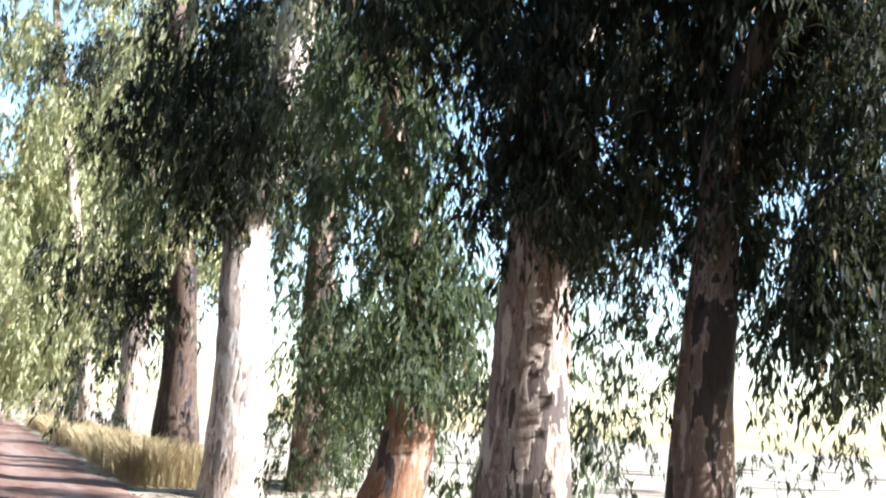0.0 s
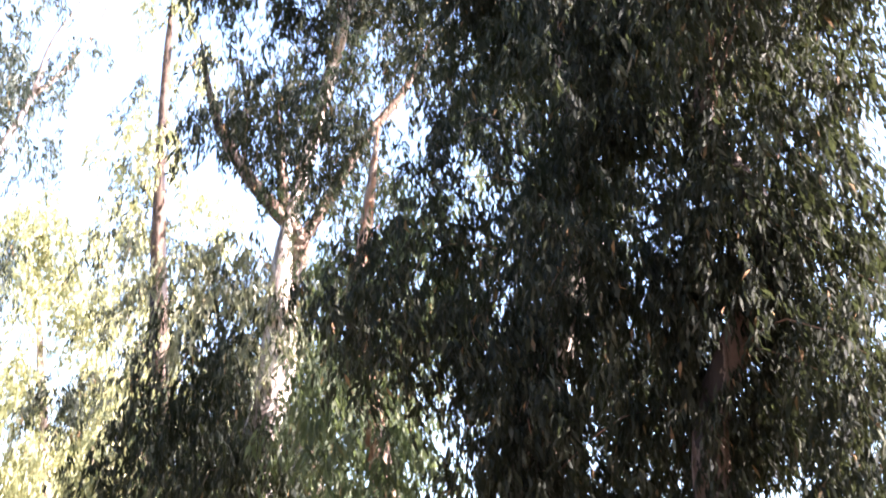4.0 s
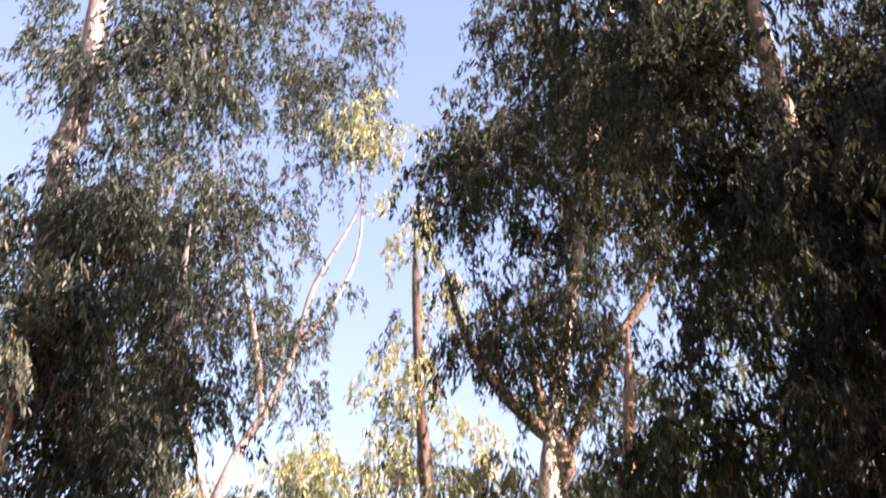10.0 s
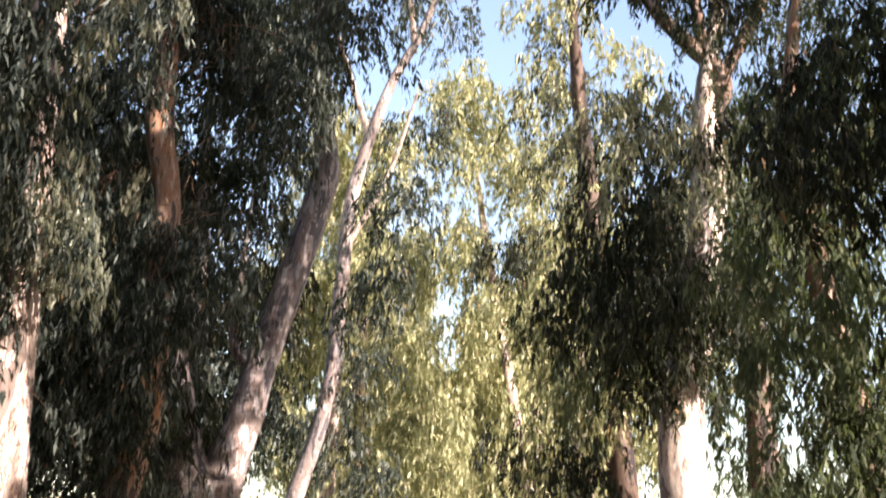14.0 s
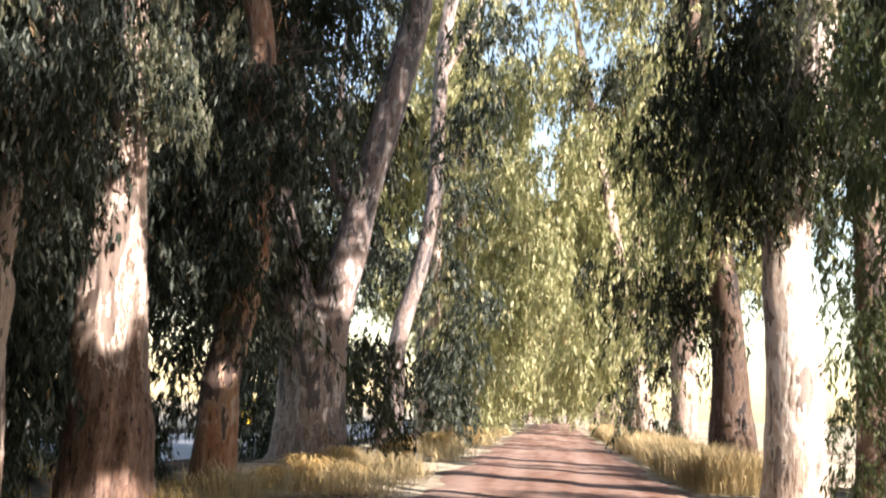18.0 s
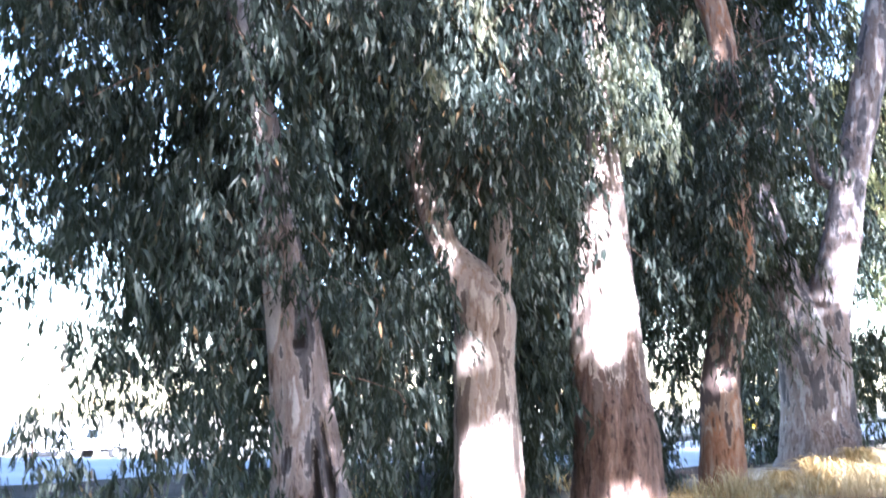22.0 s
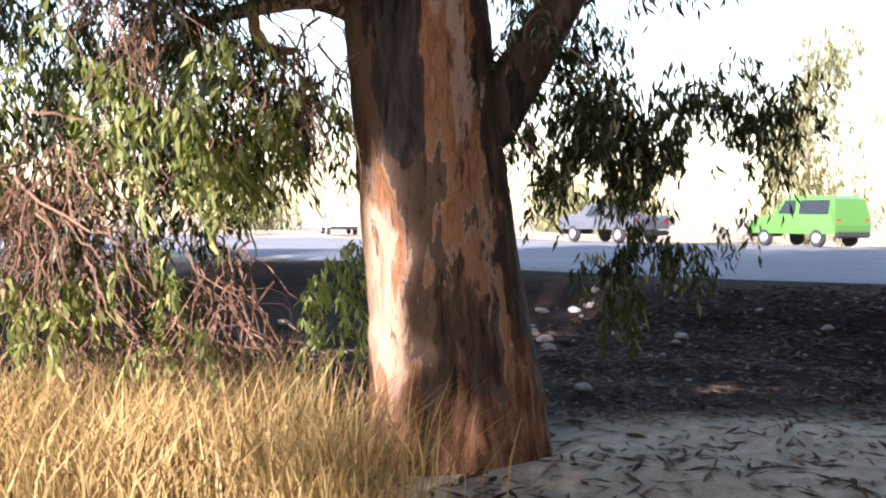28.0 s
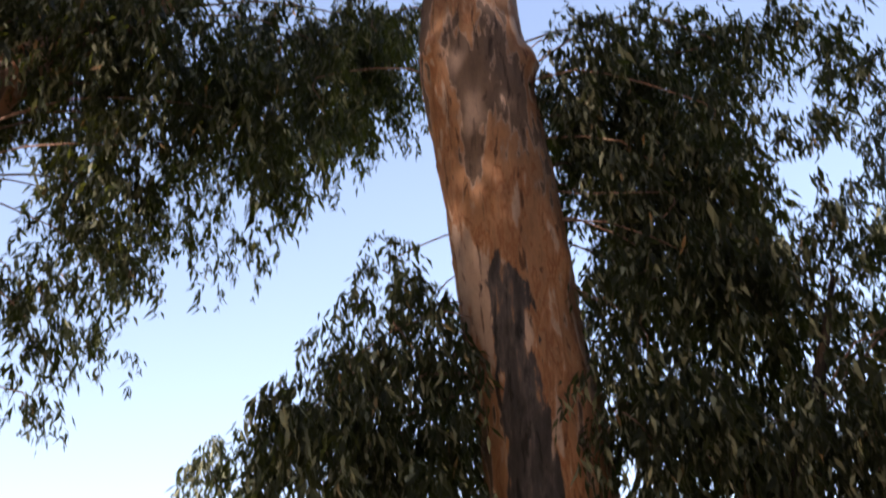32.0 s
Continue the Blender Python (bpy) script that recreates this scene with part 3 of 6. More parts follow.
def grow_tree(label, stems, clumps, bark, leaf, size, cover, seed, sides=26, limbs=True, group="", rough=0.055, flare=0.28, step=0.22, limb_bark=None, lit_clumps=(), lit_leaf=None, lit_size=1.15, high=(), loose=0.27):
    """A gum tree: the first stem is the trunk, the others its great limbs; thinner limbs reach each clump of leaves."""
    rng = np.random.default_rng(seed)
    x, y, z, r = stems[0][0]
    x1, y1, z1, _ = stems[0][1]
    foot = Vector((x, y, float(ground_height(np.array(x), np.array(y)))))
    tree = tagged(new("eucalyptus_tree"), label, "tree", group)
    tree.location = foot

    def local(line):
        return [(a - foot.x, b - foot.y, c - foot.z, d) for a, b, c, d in line]

    trunk_line = [q for q in local(stems[0]) if q[2] > 0.12]
    bx, by, bz, br = trunk_line[0]
    trunk_line = [(bx - (x1 - x) * 0.05, by - (y1 - y) * 0.05, -0.25, br * 1.04)] + trunk_line
    trunk_line = taper(trunk_line)
    part("trunk", tube("trunk", trunk_line, sides, step, rng, rough, flare), bark, tree, smooth=True)
    wood = [np.array(trunk_line)]
    for k, line in enumerate(stems[1:]):
        line = local(line)
        skin = limb_bark[k] if isinstance(limb_bark, tuple) else limb_bark or bark
        start = np.array(line[0][:3])
        ws = np.vstack([spline(w, 0.3) for w in wood])
        o = ws[int((np.linalg.norm(ws[:, :3] - start, axis=1) + np.maximum(0, ws[:, 2] - start[2])).argmin())]
        if np.linalg.norm(o[:3] - start) > o[3] * 0.6:
            line = [(*o[:3], line[0][3])] + line
        part("limb", tube("limb", taper(line), max(10, sides // 2), step, rng, rough), skin, tree, smooth=True)
        wood.append(np.array(line))
    wood = np.vstack([spline(w, 0.5) for w in wood])
    near = [(a - foot.x, b - foot.y, c - foot.z, d, e) for a, b, c, d, e in clumps]
    if limbs:
        for a, b, c, d, e in near:
            goal = np.array([a, b, c])
            gap = np.linalg.norm(wood[:, :3] - goal, axis=1)
            cost = gap + 1.2 * np.maximum(0, goal[2] + 0.25 * gap - wood[:, 2]) if goal[2] < 7 else gap + 1.5 * np.maximum(0, wood[:, 2] - goal[2] + 0.6)
            k = int(cost.argmin())
            o, far = wood[k], gap[k]
            if far < 0.5 or far > (1.0 if goal[2] < 4 else 2.0 if goal[2] < 7 else 3.2):
                continue
            mid = (o[:3] + goal) / 2 + np.array([0, 0, 0.16 * far]) + rng.normal(0, 0.07, 3) * far
            w = min(o[3] * 0.3, 0.007 + 0.0026 * far)
            part("limb", tube("limb", [(*o[:3], w), (*mid, w * 0.72), (*goal, w * 0.4), (*(goal + [rng.normal(0, d * 0.3), rng.normal(0, d * 0.3), -d * 0.6]), w * 0.12)], 7, 0.3, rng, 0.06), TWIG, tree, smooth=True)
    part("crown", quads("crown", let_sun_in(foliage(near, size, cover, rng, loose), foot)), leaf, tree, "drooping narrow grey-green leaves")
    if high:
        top = [(a - foot.x, b - foot.y, c - foot.z, d, e) for a, b, c, d, e in high]
        part("upper_crown", quads("upper_crown", let_sun_in(foliage(top, 0.32, 2.8, rng), foot)), leaf, tree)
    # clumps seen in sun, in a leaf colour brightened for it
    if lit_clumps:
        fresh = [(a - foot.x, b - foot.y, c - foot.z, d, e) for a, b, c, d, e in lit_clumps]
        part("hanging_foliage", quads("hanging_foliage", let_sun_in(foliage(fresh, size * lit_size, cover * 0.85, rng, loose), foot)), lit_leaf or LEAF_YOUNG_LIT, tree, "hanging leaves with sunlight put into their colour")
    return tree


R1_STEMS = [[(6.22, 8.71, 1.01, 0.325), (6.23, 8.7, 1.97, 0.27), (6.27, 8.67, 2.83, 0.244), (6.32, 8.64, 3.7, 0.202), (6.38, 8.59, 4.83, 0.167), (6.96, 8.12, 6.64, 0.152), (6.62, 8.4, 8.21, 0.136), (7.08, 8.03, 10.66, 0.123)]]
R1_CLUMPS = [(6.9, 7.6, 7.5, 0.91, 1), (6.7, 8.6, 6.1, 0.91, 1), (7.3, 7.6, 6.2, 0.71, 1), (7.1, 8.4, 4.9, 0.89, 1), (6.4, 9.1, 4.7, 0.65, 1), (6.9, 7.1, 4.6, 0.42, 1), (6.6, 7.2, 3.6, 0.41, 0.6), (7.4, 8.9, 2.9, 0.48, 0.8), (6.9, 7.6, 3.2, 0.38, 0.7), (5.6, 8.6, 2, 0.19, 0.8), (7.3, 9.3, 2.5, 0.31, 0.8), (7.2, 8, 1.7, 0.25, 0.5), (7.1, 9.1, 11.3, 1.4, 1), (7.1, 8.1, 8.7, 1.13, 1), (6.2, 9.2, 8.2, 1, 1), (6.4, 7.7, 6.6, 0.87, 1), (6.3, 9.2, 6.2, 0.87, 1), (7.4, 8.9, 5.9, 0.7, 1)]
R1_CLUMPS += [(7.6, 7.7, 10.7, 1.09, 1), (6.9, 9, 4.7, 0.85, 1), (6.3, 9.3, 4.2, 0.47, 0.8)]
R2_STEMS = [[(5.45, 10.8, 0.8, 0.53), (5.46, 10.8, 1.91, 0.442), (5.47, 10.79, 2.9, 0.401), (5.48, 10.79, 3.92, 0.33), (5.49, 10.78, 5.23, 0.273), (5.71, 10.67, 6.03, 0.265), (6.18, 10.41, 7.55, 0.215), (6.12, 10.44, 10.53, 0.178), (6.1, 10.45, 13.15, 0.155)]]
R2_CLUMPS = [(5, 10, 4.6, 0.71, 1), (6.4, 11.1, 4.4, 0.54, 1), (6, 10.9, 5.9, 0.88, 1), (5.1, 10.6, 5.8, 0.58, 1), (5.8, 9.5, 2.9, 0.32, 0.8), (6.1, 11.6, 4, 0.38, 1), (5.4, 10.9, 5.4, 0.65, 1), (6.2, 11.2, 7, 0.78, 1), (6.6, 11.3, 8.8, 0.85, 1), (7, 10.7, 6.1, 0.63, 1), (5.6, 12, 6.7, 0.58, 1), (6.2, 10.2, 4.2, 0.57, 1), (6, 11.5, 4.4, 0.41, 0.8), (4.9, 11.1, 9.3, 0.59, 0.8), (6, 11.8, 11.5, 0.77, 1), (4.8, 12.2, 7.9, 0.75, 1), (3.5, 10.7, 6.4, 0.63, 1), (4.6, 10.4, 6.2, 0.57, 1)]
R2_CLUMPS += [(5.6, 10.1, 7.5, 0.8, 1), (6.8, 11.5, 12.3, 0.97, 1), (4.5, 11.2, 8.4, 0.43, 0.8)]
R2b_STEMS = [[(5.66, 15.61, 0.3, 0.493), (5.84, 15.54, 1.17, 0.427), (5.96, 15.49, 2.09, 0.368), (5.92, 15.51, 3.28, 0.275), (5.66, 15.61, 4.66, 0.217), (5.3, 15.73, 6.43, 0.178), (4.95, 15.84, 8.59, 0.158), (5.06, 15.81, 9.55, 0.133)]]
R2b_CLUMPS = [(4.75, 18, 3.4, 0.35, 1), (4.7, 18, 2.6, 0.33, 1), (4.75, 18.2, 1.9, 0.3, 1), (4.8, 18.1, 1.2, 0.3, 0.9), (4.7, 18, 0.7, 0.25, 0.8), (5.2, 18, 3.4, 0.5, 1), (5.6, 18, 2.6, 0.45, 1), (5.1, 18.2, 2.0, 0.4, 0.9), (5.6, 18.3, 1.3, 0.4, 0.9), (5.3, 18.2, 0.8, 0.3, 0.8), (5.9, 17.8, 3.6, 0.5, 1), (4.7, 16.5, 7.3, 0.75, 0.5), (5.1, 15.3, 7.3, 0.79, 0.6), (5.6, 15.8, 4.3, 0.44, 0.6), (6, 15.3, 3.8, 0.6, 0.7), (6.1, 15.1, 2.8, 0.59, 0.6), (6.9, 15.6, 2.2, 0.39, 0.5), (5.5, 17.3, 7.5, 0.98, 1), (5.8, 16.4, 6.6, 0.65, 1), (5.2, 17.4, 8.5, 0.6, 1), (6.6, 16.7, 9, 0.6, 0.5), (5.8, 17.4, 10.5, 0.53, 0.4), (5.8, 16.3, 11.4, 0.41, 0.4), (4.9, 14.9, 2.6, 0.4, 0.6)]
R3_STEMS = [[(5.81, 20.7, 0.03, 0.444), (5.83, 20.7, 1.89, 0.376), (5.8, 20.7, 3.2, 0.322), (5.76, 20.72, 4.87, 0.269), (5.66, 20.74, 7.15, 0.229), (4.98, 20.92, 8.56, 0.198), (5.11, 20.88, 11.47, 0.183), (4.9, 20.93, 12.72, 0.162)]]
R3_CLUMPS = [(6.2, 22.4, 5.7, 0.97, 1), (6.3, 22.9, 4.3, 0.86, 1), (7.2, 22.3, 3.9, 0.61, 0.7), (4.1, 21.6, 8.2, 0.95, 0.5), (3.2, 22.4, 7.5, 0.96, 0.5), (4.9, 19.9, 6.7, 0.76, 0.5), (4.8, 22.6, 6.1, 0.97, 0.5), (2.8, 21.9, 6, 0.93, 0.5), (4.5, 20.3, 6.8, 0.66, 0.7), (5.9, 18.9, 5.6, 0.52, 0.5)]
R3_STEMS = [[(x * 1.25, y * 1.25, 1.6 + (z - 1.6) * 1.25, r * 1.25) for x, y, z, r in line] for line in R3_STEMS]
R3_CLUMPS = [(x * 1.25, y * 1.25, 1.6 + (z - 1.6) * 1.25, r * 1.25, d) for x, y, z, r, d in R3_CLUMPS]
R4_STEMS = [[(4.93, 22.47, -0.09, 0.665), (4.78, 22.5, 1.82, 0.58), (4.73, 22.51, 3.43, 0.534), (4.66, 22.52, 5.2, 0.455), (5.26, 22.39, 9.78, 0.415), (5.26, 22.39, 12.35, 0.248), (5.57, 22.32, 14.51, 0.176), (7.67, 21.68, 26.24, 0.156), (8.08, 21.54, 29.3, 0.111)]]
R4_STEMS += [[(5.32, 22.38, 11.38, 0.193), (5.66, 22.29, 12.75, 0.184), (4.98, 22.46, 13.67, 0.18), (4.24, 22.61, 14.61, 0.156), (3.6, 22.72, 15.72, 0.125), (3.28, 22.76, 16.69, 0.085)]]
R4_STEMS += [[(5.45, 22.34, 12.48, 0.17), (6.25, 22.13, 14.07, 0.135), (6.91, 21.94, 15.56, 0.125), (7.78, 21.64, 16.97, 0.107)]]
R4_CLUMPS = [(4.6, 21.3, 6.4, 0.6, 1.1), (4.9, 21.2, 7.3, 0.6, 1.1), (4.7, 21.2, 8.3, 0.55, 1), (2.75, 24, 4.9, 0.5, 1.2), (2.6, 24.2, 4.2, 0.5, 1.2), (2.8, 24, 3.5, 0.4, 1.1), (3.1, 24, 4.4, 0.5, 1.1), (2.7, 24.1, 3.0, 0.3, 1), (4.4, 24.5, 12.4, 1.25, 0.8), (5.8, 24.8, 12.3, 1.14, 0.7), (3.2, 21.1, 9.5, 0.94, 0.8), (4.9, 24.1, 9.7, 1.33, 1), (2.9, 22.6, 8.1, 0.98, 1), (3.8, 21.3, 7.1, 1.15, 1), (5.5, 21.6, 7.4, 1.07, 1), (1.7, 24.4, 7.5, 0.65, 0.7), (5.2, 24.4, 17.7, 0.92, 0.7), (5.6, 20.4, 15, 0.77, 0.6), (7.6, 22.5, 14.9, 0.84, 0.6), (3.2, 20.9, 15.2, 0.65, 0.8), (4.4, 23.8, 16.3, 0.66, 0.6), (4.1, 22.1, 21.3, 1.69, 1), (3.2, 24.8, 22.8, 1.35, 0.7), (6.6, 24.6, 25.7, 1.99, 1), (5.3, 22.7, 26.6, 1.93, 0.9), (8, 24.2, 23.3, 1.55, 1)]
R4_CLUMPS += [(6.7, 21.3, 25.4, 1.51, 0.8), (8.4, 19.6, 21.3, 1.64, 1), (8.3, 22.2, 19.6, 1.07, 0.7), (3.8, 20.7, 15.1, 0.77, 0.7), (4.9, 21.3, 15.3, 0.66, 0.5), (9.5, 20.7, 26.3, 1.9, 1)]
R5_STEMS = [[(5.18, 32.59, 0.59, 0.714), (5.14, 32.6, 1.96, 0.594), (5.06, 32.61, 3.76, 0.494), (4.8, 32.65, 6.75, 0.413), (3.74, 32.79, 15.74, 0.277), (3.42, 32.82, 19.26, 0.193), (3.28, 32.84, 21.36, 0.168), (3.15, 32.85, 24.7, 0.145)]]
R5_CLUMPS = [(3.5, 33.9, 9.8, 1.8, 1), (4.5, 30.7, 7.6, 1.47, 1), (5.3, 29.8, 9.6, 1.45, 1), (3.7, 35.6, 5.9, 1.3, 1), (3.1, 32, 3.4, 0.83, 1), (5.7, 35.9, 6.2, 1.32, 1), (7, 35.3, 6.6, 1.03, 1), (6.6, 31.8, 8.4, 1.03, 1), (4.4, 32.8, 12.3, 1.61, 0.8), (6.5, 32.8, 12.7, 1.27, 0.7), (3.5, 34.1, 2, 0.62, 1), (2.3, 33.9, 21.7, 0.91, 0.7), (5.1, 33.3, 18.5, 1.17, 0.7), (1.7, 34.1, 33.9, 1.45, 0.6), (4.3, 36, 26.5, 1.13, 0.6), (3.1, 33.2, 21.7, 1.2, 0.6), (2.7, 32.8, 17.9, 0.94, 0.6), (4.7, 34.5, 16.1, 0.97, 0.7)]
R5_CLUMPS += [(3.4, 31.4, 19.7, 0.75, 0.6), (2.7, 31.9, 27.1, 1.26, 0.7)]
R6_STEMS = [[(5.21, 61.78, 0.43, 0.543), (4.76, 61.82, 3.75, 0.431), (4.23, 61.86, 7.05, 0.352), (2.81, 61.94, 14.35, 0.293), (1.91, 61.97, 19, 0.265), (1.09, 61.99, 23.09, 0.203)]]
R6_CLUMPS = [(2.2, 68.5, 17, 2.17, 0.8), (0.7, 62.9, 13.9, 1.65, 0.8), (3.1, 63.1, 10.8, 1.97, 0.7), (4, 56.4, 6, 1.46, 0.8), (1.6, 61.5, 8.6, 1.91, 0.7), (0.4, 63.6, 19.8, 1.7, 0.5), (-0.4, 56.7, 19.8, 1.22, 0.4), (3.9, 63.9, 14.9, 1.68, 0.8), (2.1, 64.2, 5.2, 1.99, 0.7), (2.8, 57.1, 3.2, 0.88, 0.7)]
E_STEMS = [[(-6.54, 44.52, 0.19, 0.533), (-6.41, 44.54, 1.96, 0.44), (-6.35, 44.55, 4.02, 0.383), (-6.06, 44.59, 5.43, 0.372), (-5.48, 44.67, 7.57, 0.327), (-5.09, 44.71, 10.44, 0.307), (-5.03, 44.72, 13.59, 0.312), (-4.82, 44.74, 18.01, 0.296), (-3.68, 44.85, 22.73, 0.23), (-2.33, 44.94, 25.87, 0.184), (-1.31, 44.98, 29.28, 0.15), (-0.74, 44.99, 32.64, 0.127), (0.89, 44.99, 36.75, 0.088)]]
E_STEMS += [[(-4.3, 44.8, 20.5, 0.16), (-5.6, 44.5, 24.0, 0.13), (-7.4, 44.0, 29.0, 0.10), (-9.2, 43.5, 34.5, 0.06)]]
E_STEMS += [[(-2.6, 44.9, 25.2, 0.15), (-3.2, 44.7, 29.0, 0.12), (-4.6, 44.4, 34.0, 0.09), (-6.2, 44.0, 40.0, 0.05)]]
E_STEMS += [[(-1.3, 45.0, 29.3, 0.12), (0.4, 45.0, 32.0, 0.10), (1.4, 45.2, 36.0, 0.07), (1.2, 45.4, 42.0, 0.04)]]
E_STEMS += [[(-4.9, 44.7, 15.5, 0.14), (-3.4, 44.4, 18.5, 0.11), (-2.4, 44.2, 22.0, 0.06)]]
E_CLUMPS = [(-4.3, 46.4, 4.2, 1.2, 0.8), (-4.1, 45, 10.8, 1.07, 0.8), (-4.6, 46.8, 7.9, 1.34, 0.8), (-3.2, 44, 5.9, 1.03, 0.7), (-5.3, 47, 2.5, 1.22, 0.9), (-4.3, 47.4, 2.1, 1.22, 0.9), (-2.6, 41.1, 16.5, 1.35, 0.8), (-3.3, 41.4, 13.1, 1.33, 0.9), (-2.2, 47, 22.1, 1.32, 0.6), (-2.8, 49.5, 32.5, 1.81, 0.5), (-5.6, 42.9, 34.2, 2.51, 0.7), (-3.6, 44.9, 31.6, 2.23, 0.7), (-6.4, 45.8, 30.6, 2.25, 0.6), (-2.3, 43.8, 36.4, 1.73, 0.5), (-0.6, 44.2, 40.1, 1.36, 0.4), (0.4, 43.8, 46.2, 1.61, 0.5), (-6.5, 43.8, 46.4, 2.92, 0.7), (-2.8, 46.2, 47.7, 1.68, 0.4)]
E_CLUMPS += [(-0.8, 44, 26, 1.0, 0.7), (-0.6, 44.3, 30, 1.0, 0.6), (-9.7, 42.6, 39.9, 1.79, 0.5), (-8.3, 43.6, 34.4, 2.27, 0.7), (1.6, 47.9, 54.7, 1.47, 0.5)]
D_STEMS = [[(-6.35, 29.32, 0.25, 1.082), (-6.47, 29.3, 1.59, 0.834), (-6.53, 29.28, 3.1, 0.804), (-7.07, 29.15, 4.6, 0.59), (-7.35, 29.09, 6.13, 0.453), (-7.57, 29.03, 7.68, 0.347), (-7.13, 29.14, 9.63, 0.224), (-7.35, 29.09, 11.56, 0.179), (-7.49, 29.05, 13.96, 0.134)]]
D_STEMS += [[(-6.3, 29.3, 0.3, 0.86), (-6.25, 29.33, 1.8, 0.74), (-6.18, 29.35, 3.3, 0.64), (-5.92, 29.41, 4.67, 0.559), (-5.61, 29.47, 5.78, 0.483), (-5.3, 29.53, 7.54, 0.441), (-4.84, 29.61, 9.34, 0.415), (-4.41, 29.67, 11.17, 0.405), (-4.06, 29.72, 12.86, 0.396), (-4.09, 29.72, 13.69, 0.333), (-4.35, 29.68, 15.3, 0.272), (-4.65, 29.64, 17.74, 0.228), (-4.69, 29.63, 20.56, 0.183)]]
D_STEMS += [[(-5.97, 29.4, 7.49, 0.173), (-6.15, 29.36, 8.43, 0.143), (-6.09, 29.38, 10.05, 0.112)]]
D_CLUMPS = [(-6.2, 33, 12, 1.2, 1), (-6.6, 33, 14.5, 1.3, 1), (-6.0, 33.5, 10, 1.0, 1), (-5.9, 26.8, 8.3, 0.58, 0.7), (-7.4, 29.8, 8.7, 0.65, 0.8), (-5.2, 31.3, 2.9, 0.9, 1), (-4.6, 28.8, 1.7, 0.68, 1), (-3.1, 28.5, 17.2, 1.01, 0.7), (-6.3, 31.5, 19.7, 1.52, 0.9), (-6.2, 28.1, 15.2, 1.14, 0.9), (-3.9, 28.2, 18.5, 1.02, 0.8), (-5.5, 29.4, 14.7, 0.84, 0.8), (-7.3, 30.6, 13.9, 1.04, 0.8), (-4.7, 27.5, 15.3, 1.12, 0.8), (-4, 29, 17.6, 1.03, 0.7)]
C_STEMS = [[(-6.44, 21.04, -0.21, 0.523), (-6.45, 21.03, 0.86, 0.419), (-6.43, 21.04, 2.06, 0.374), (-6.24, 21.1, 3.06, 0.34), (-5.96, 21.18, 4.65, 0.297), (-6, 21.17, 6.6, 0.279), (-6.06, 21.15, 8.83, 0.262), (-6.37, 21.06, 10.25, 0.292), (-6.5, 21.02, 11.66, 0.299), (-6.47, 21.03, 13.17, 0.243)]]
C_STEMS += [[(-6.49, 21.02, 12.4, 0.26), (-6.5, 21.02, 15.0, 0.25), (-6.56, 21, 18.4, 0.285), (-6.67, 20.96, 19.25, 0.31), (-6.6, 20.99, 21.58, 0.29), (-6.8, 20.92, 24.94, 0.25)]]
C_CLUMPS = [(-6.9, 20.4, 4.5, 0.73, 1), (-7.8, 22.4, 6.7, 0.87, 1), (-6.9, 20.8, 8, 0.82, 1), (-7.3, 22.6, 3.4, 0.49, 1), (-5.5, 20, 2.8, 0.37, 0.8), (-7.3, 20.2, 2.9, 0.5, 1), (-7.6, 21.6, 1.6, 0.53, 1), (-6.3, 23.1, 14, 0.97, 1), (-5, 21.4, 7.7, 0.82, 1), (-5.7, 20.2, 14.6, 1.02, 1), (-6.2, 19.6, 5.3, 0.75, 1), (-5.5, 21.7, 18.5, 1.01, 0.8), (-4.5, 20.4, 16.1, 0.59, 0.7), (-4.7, 23.1, 13.1, 0.61, 0.7), (-3.9, 23.4, 17.6, 0.88, 0.7), (-5.2, 20.2, 17.1, 1.07, 1), (-5.2, 20.6, 14.9, 1.03, 1), (-5.5, 22.9, 14, 1.23, 1)]
C_CLUMPS += [(-4, 22.5, 12.4, 1.04, 1), (-5.8, 22.8, 20.5, 0.93, 0.8)]
B_STEMS = [[(-6.39, 15.75, -0.19, 0.783), (-6.43, 15.74, 0.89, 0.648), (-6.5, 15.71, 1.87, 0.578), (-6.56, 15.69, 3.11, 0.518), (-6.52, 15.7, 4.3, 0.407), (-6.5, 15.71, 5.6, 0.279), (-6.5, 15.71, 6.75, 0.219), (-6.54, 15.69, 8, 0.187), (-6.62, 15.66, 9.74, 0.145)]]
B_CLUMPS = [(-7.2, 15, 5.1, 0.61, 1), (-6, 14.7, 6.7, 0.6, 0.9), (-5.9, 15.4, 6, 0.37, 0.9), (-7.9, 16.3, 3.8, 0.47, 0.9), (-6.8, 14.9, 6.2, 0.53, 1), (-5.8, 15.6, 3.8, 0.3, 0.8), (-5.4, 16, 12.1, 0.51, 0.7), (-5.4, 16, 10.6, 0.59, 0.8), (-6, 15.8, 11.3, 0.6, 0.8), (-7, 17.2, 15.1, 0.95, 0.9), (-5.5, 15, 9.3, 0.55, 0.8), (-4.9, 14.7, 10.2, 0.46, 0.7), (-6.9, 17.4, 11.2, 0.65, 0.8), (-6.7, 17.2, 6.4, 0.44, 0.8), (-6.8, 17.5, 8.3, 0.46, 0.8)]
A_STEMS = [[(-6.5, 11.83, 0, 0.525), (-6.5, 11.83, 1.04, 0.424), (-6.52, 11.82, 2.14, 0.375), (-6.52, 11.82, 2.9, 0.37), (-6.88, 11.61, 3.54, 0.197), (-7.07, 11.5, 4.18, 0.177), (-7.23, 11.4, 4.97, 0.122), (-7.2, 11.42, 7.47, 0.098), (-7.24, 11.39, 8.98, 0.079)]]
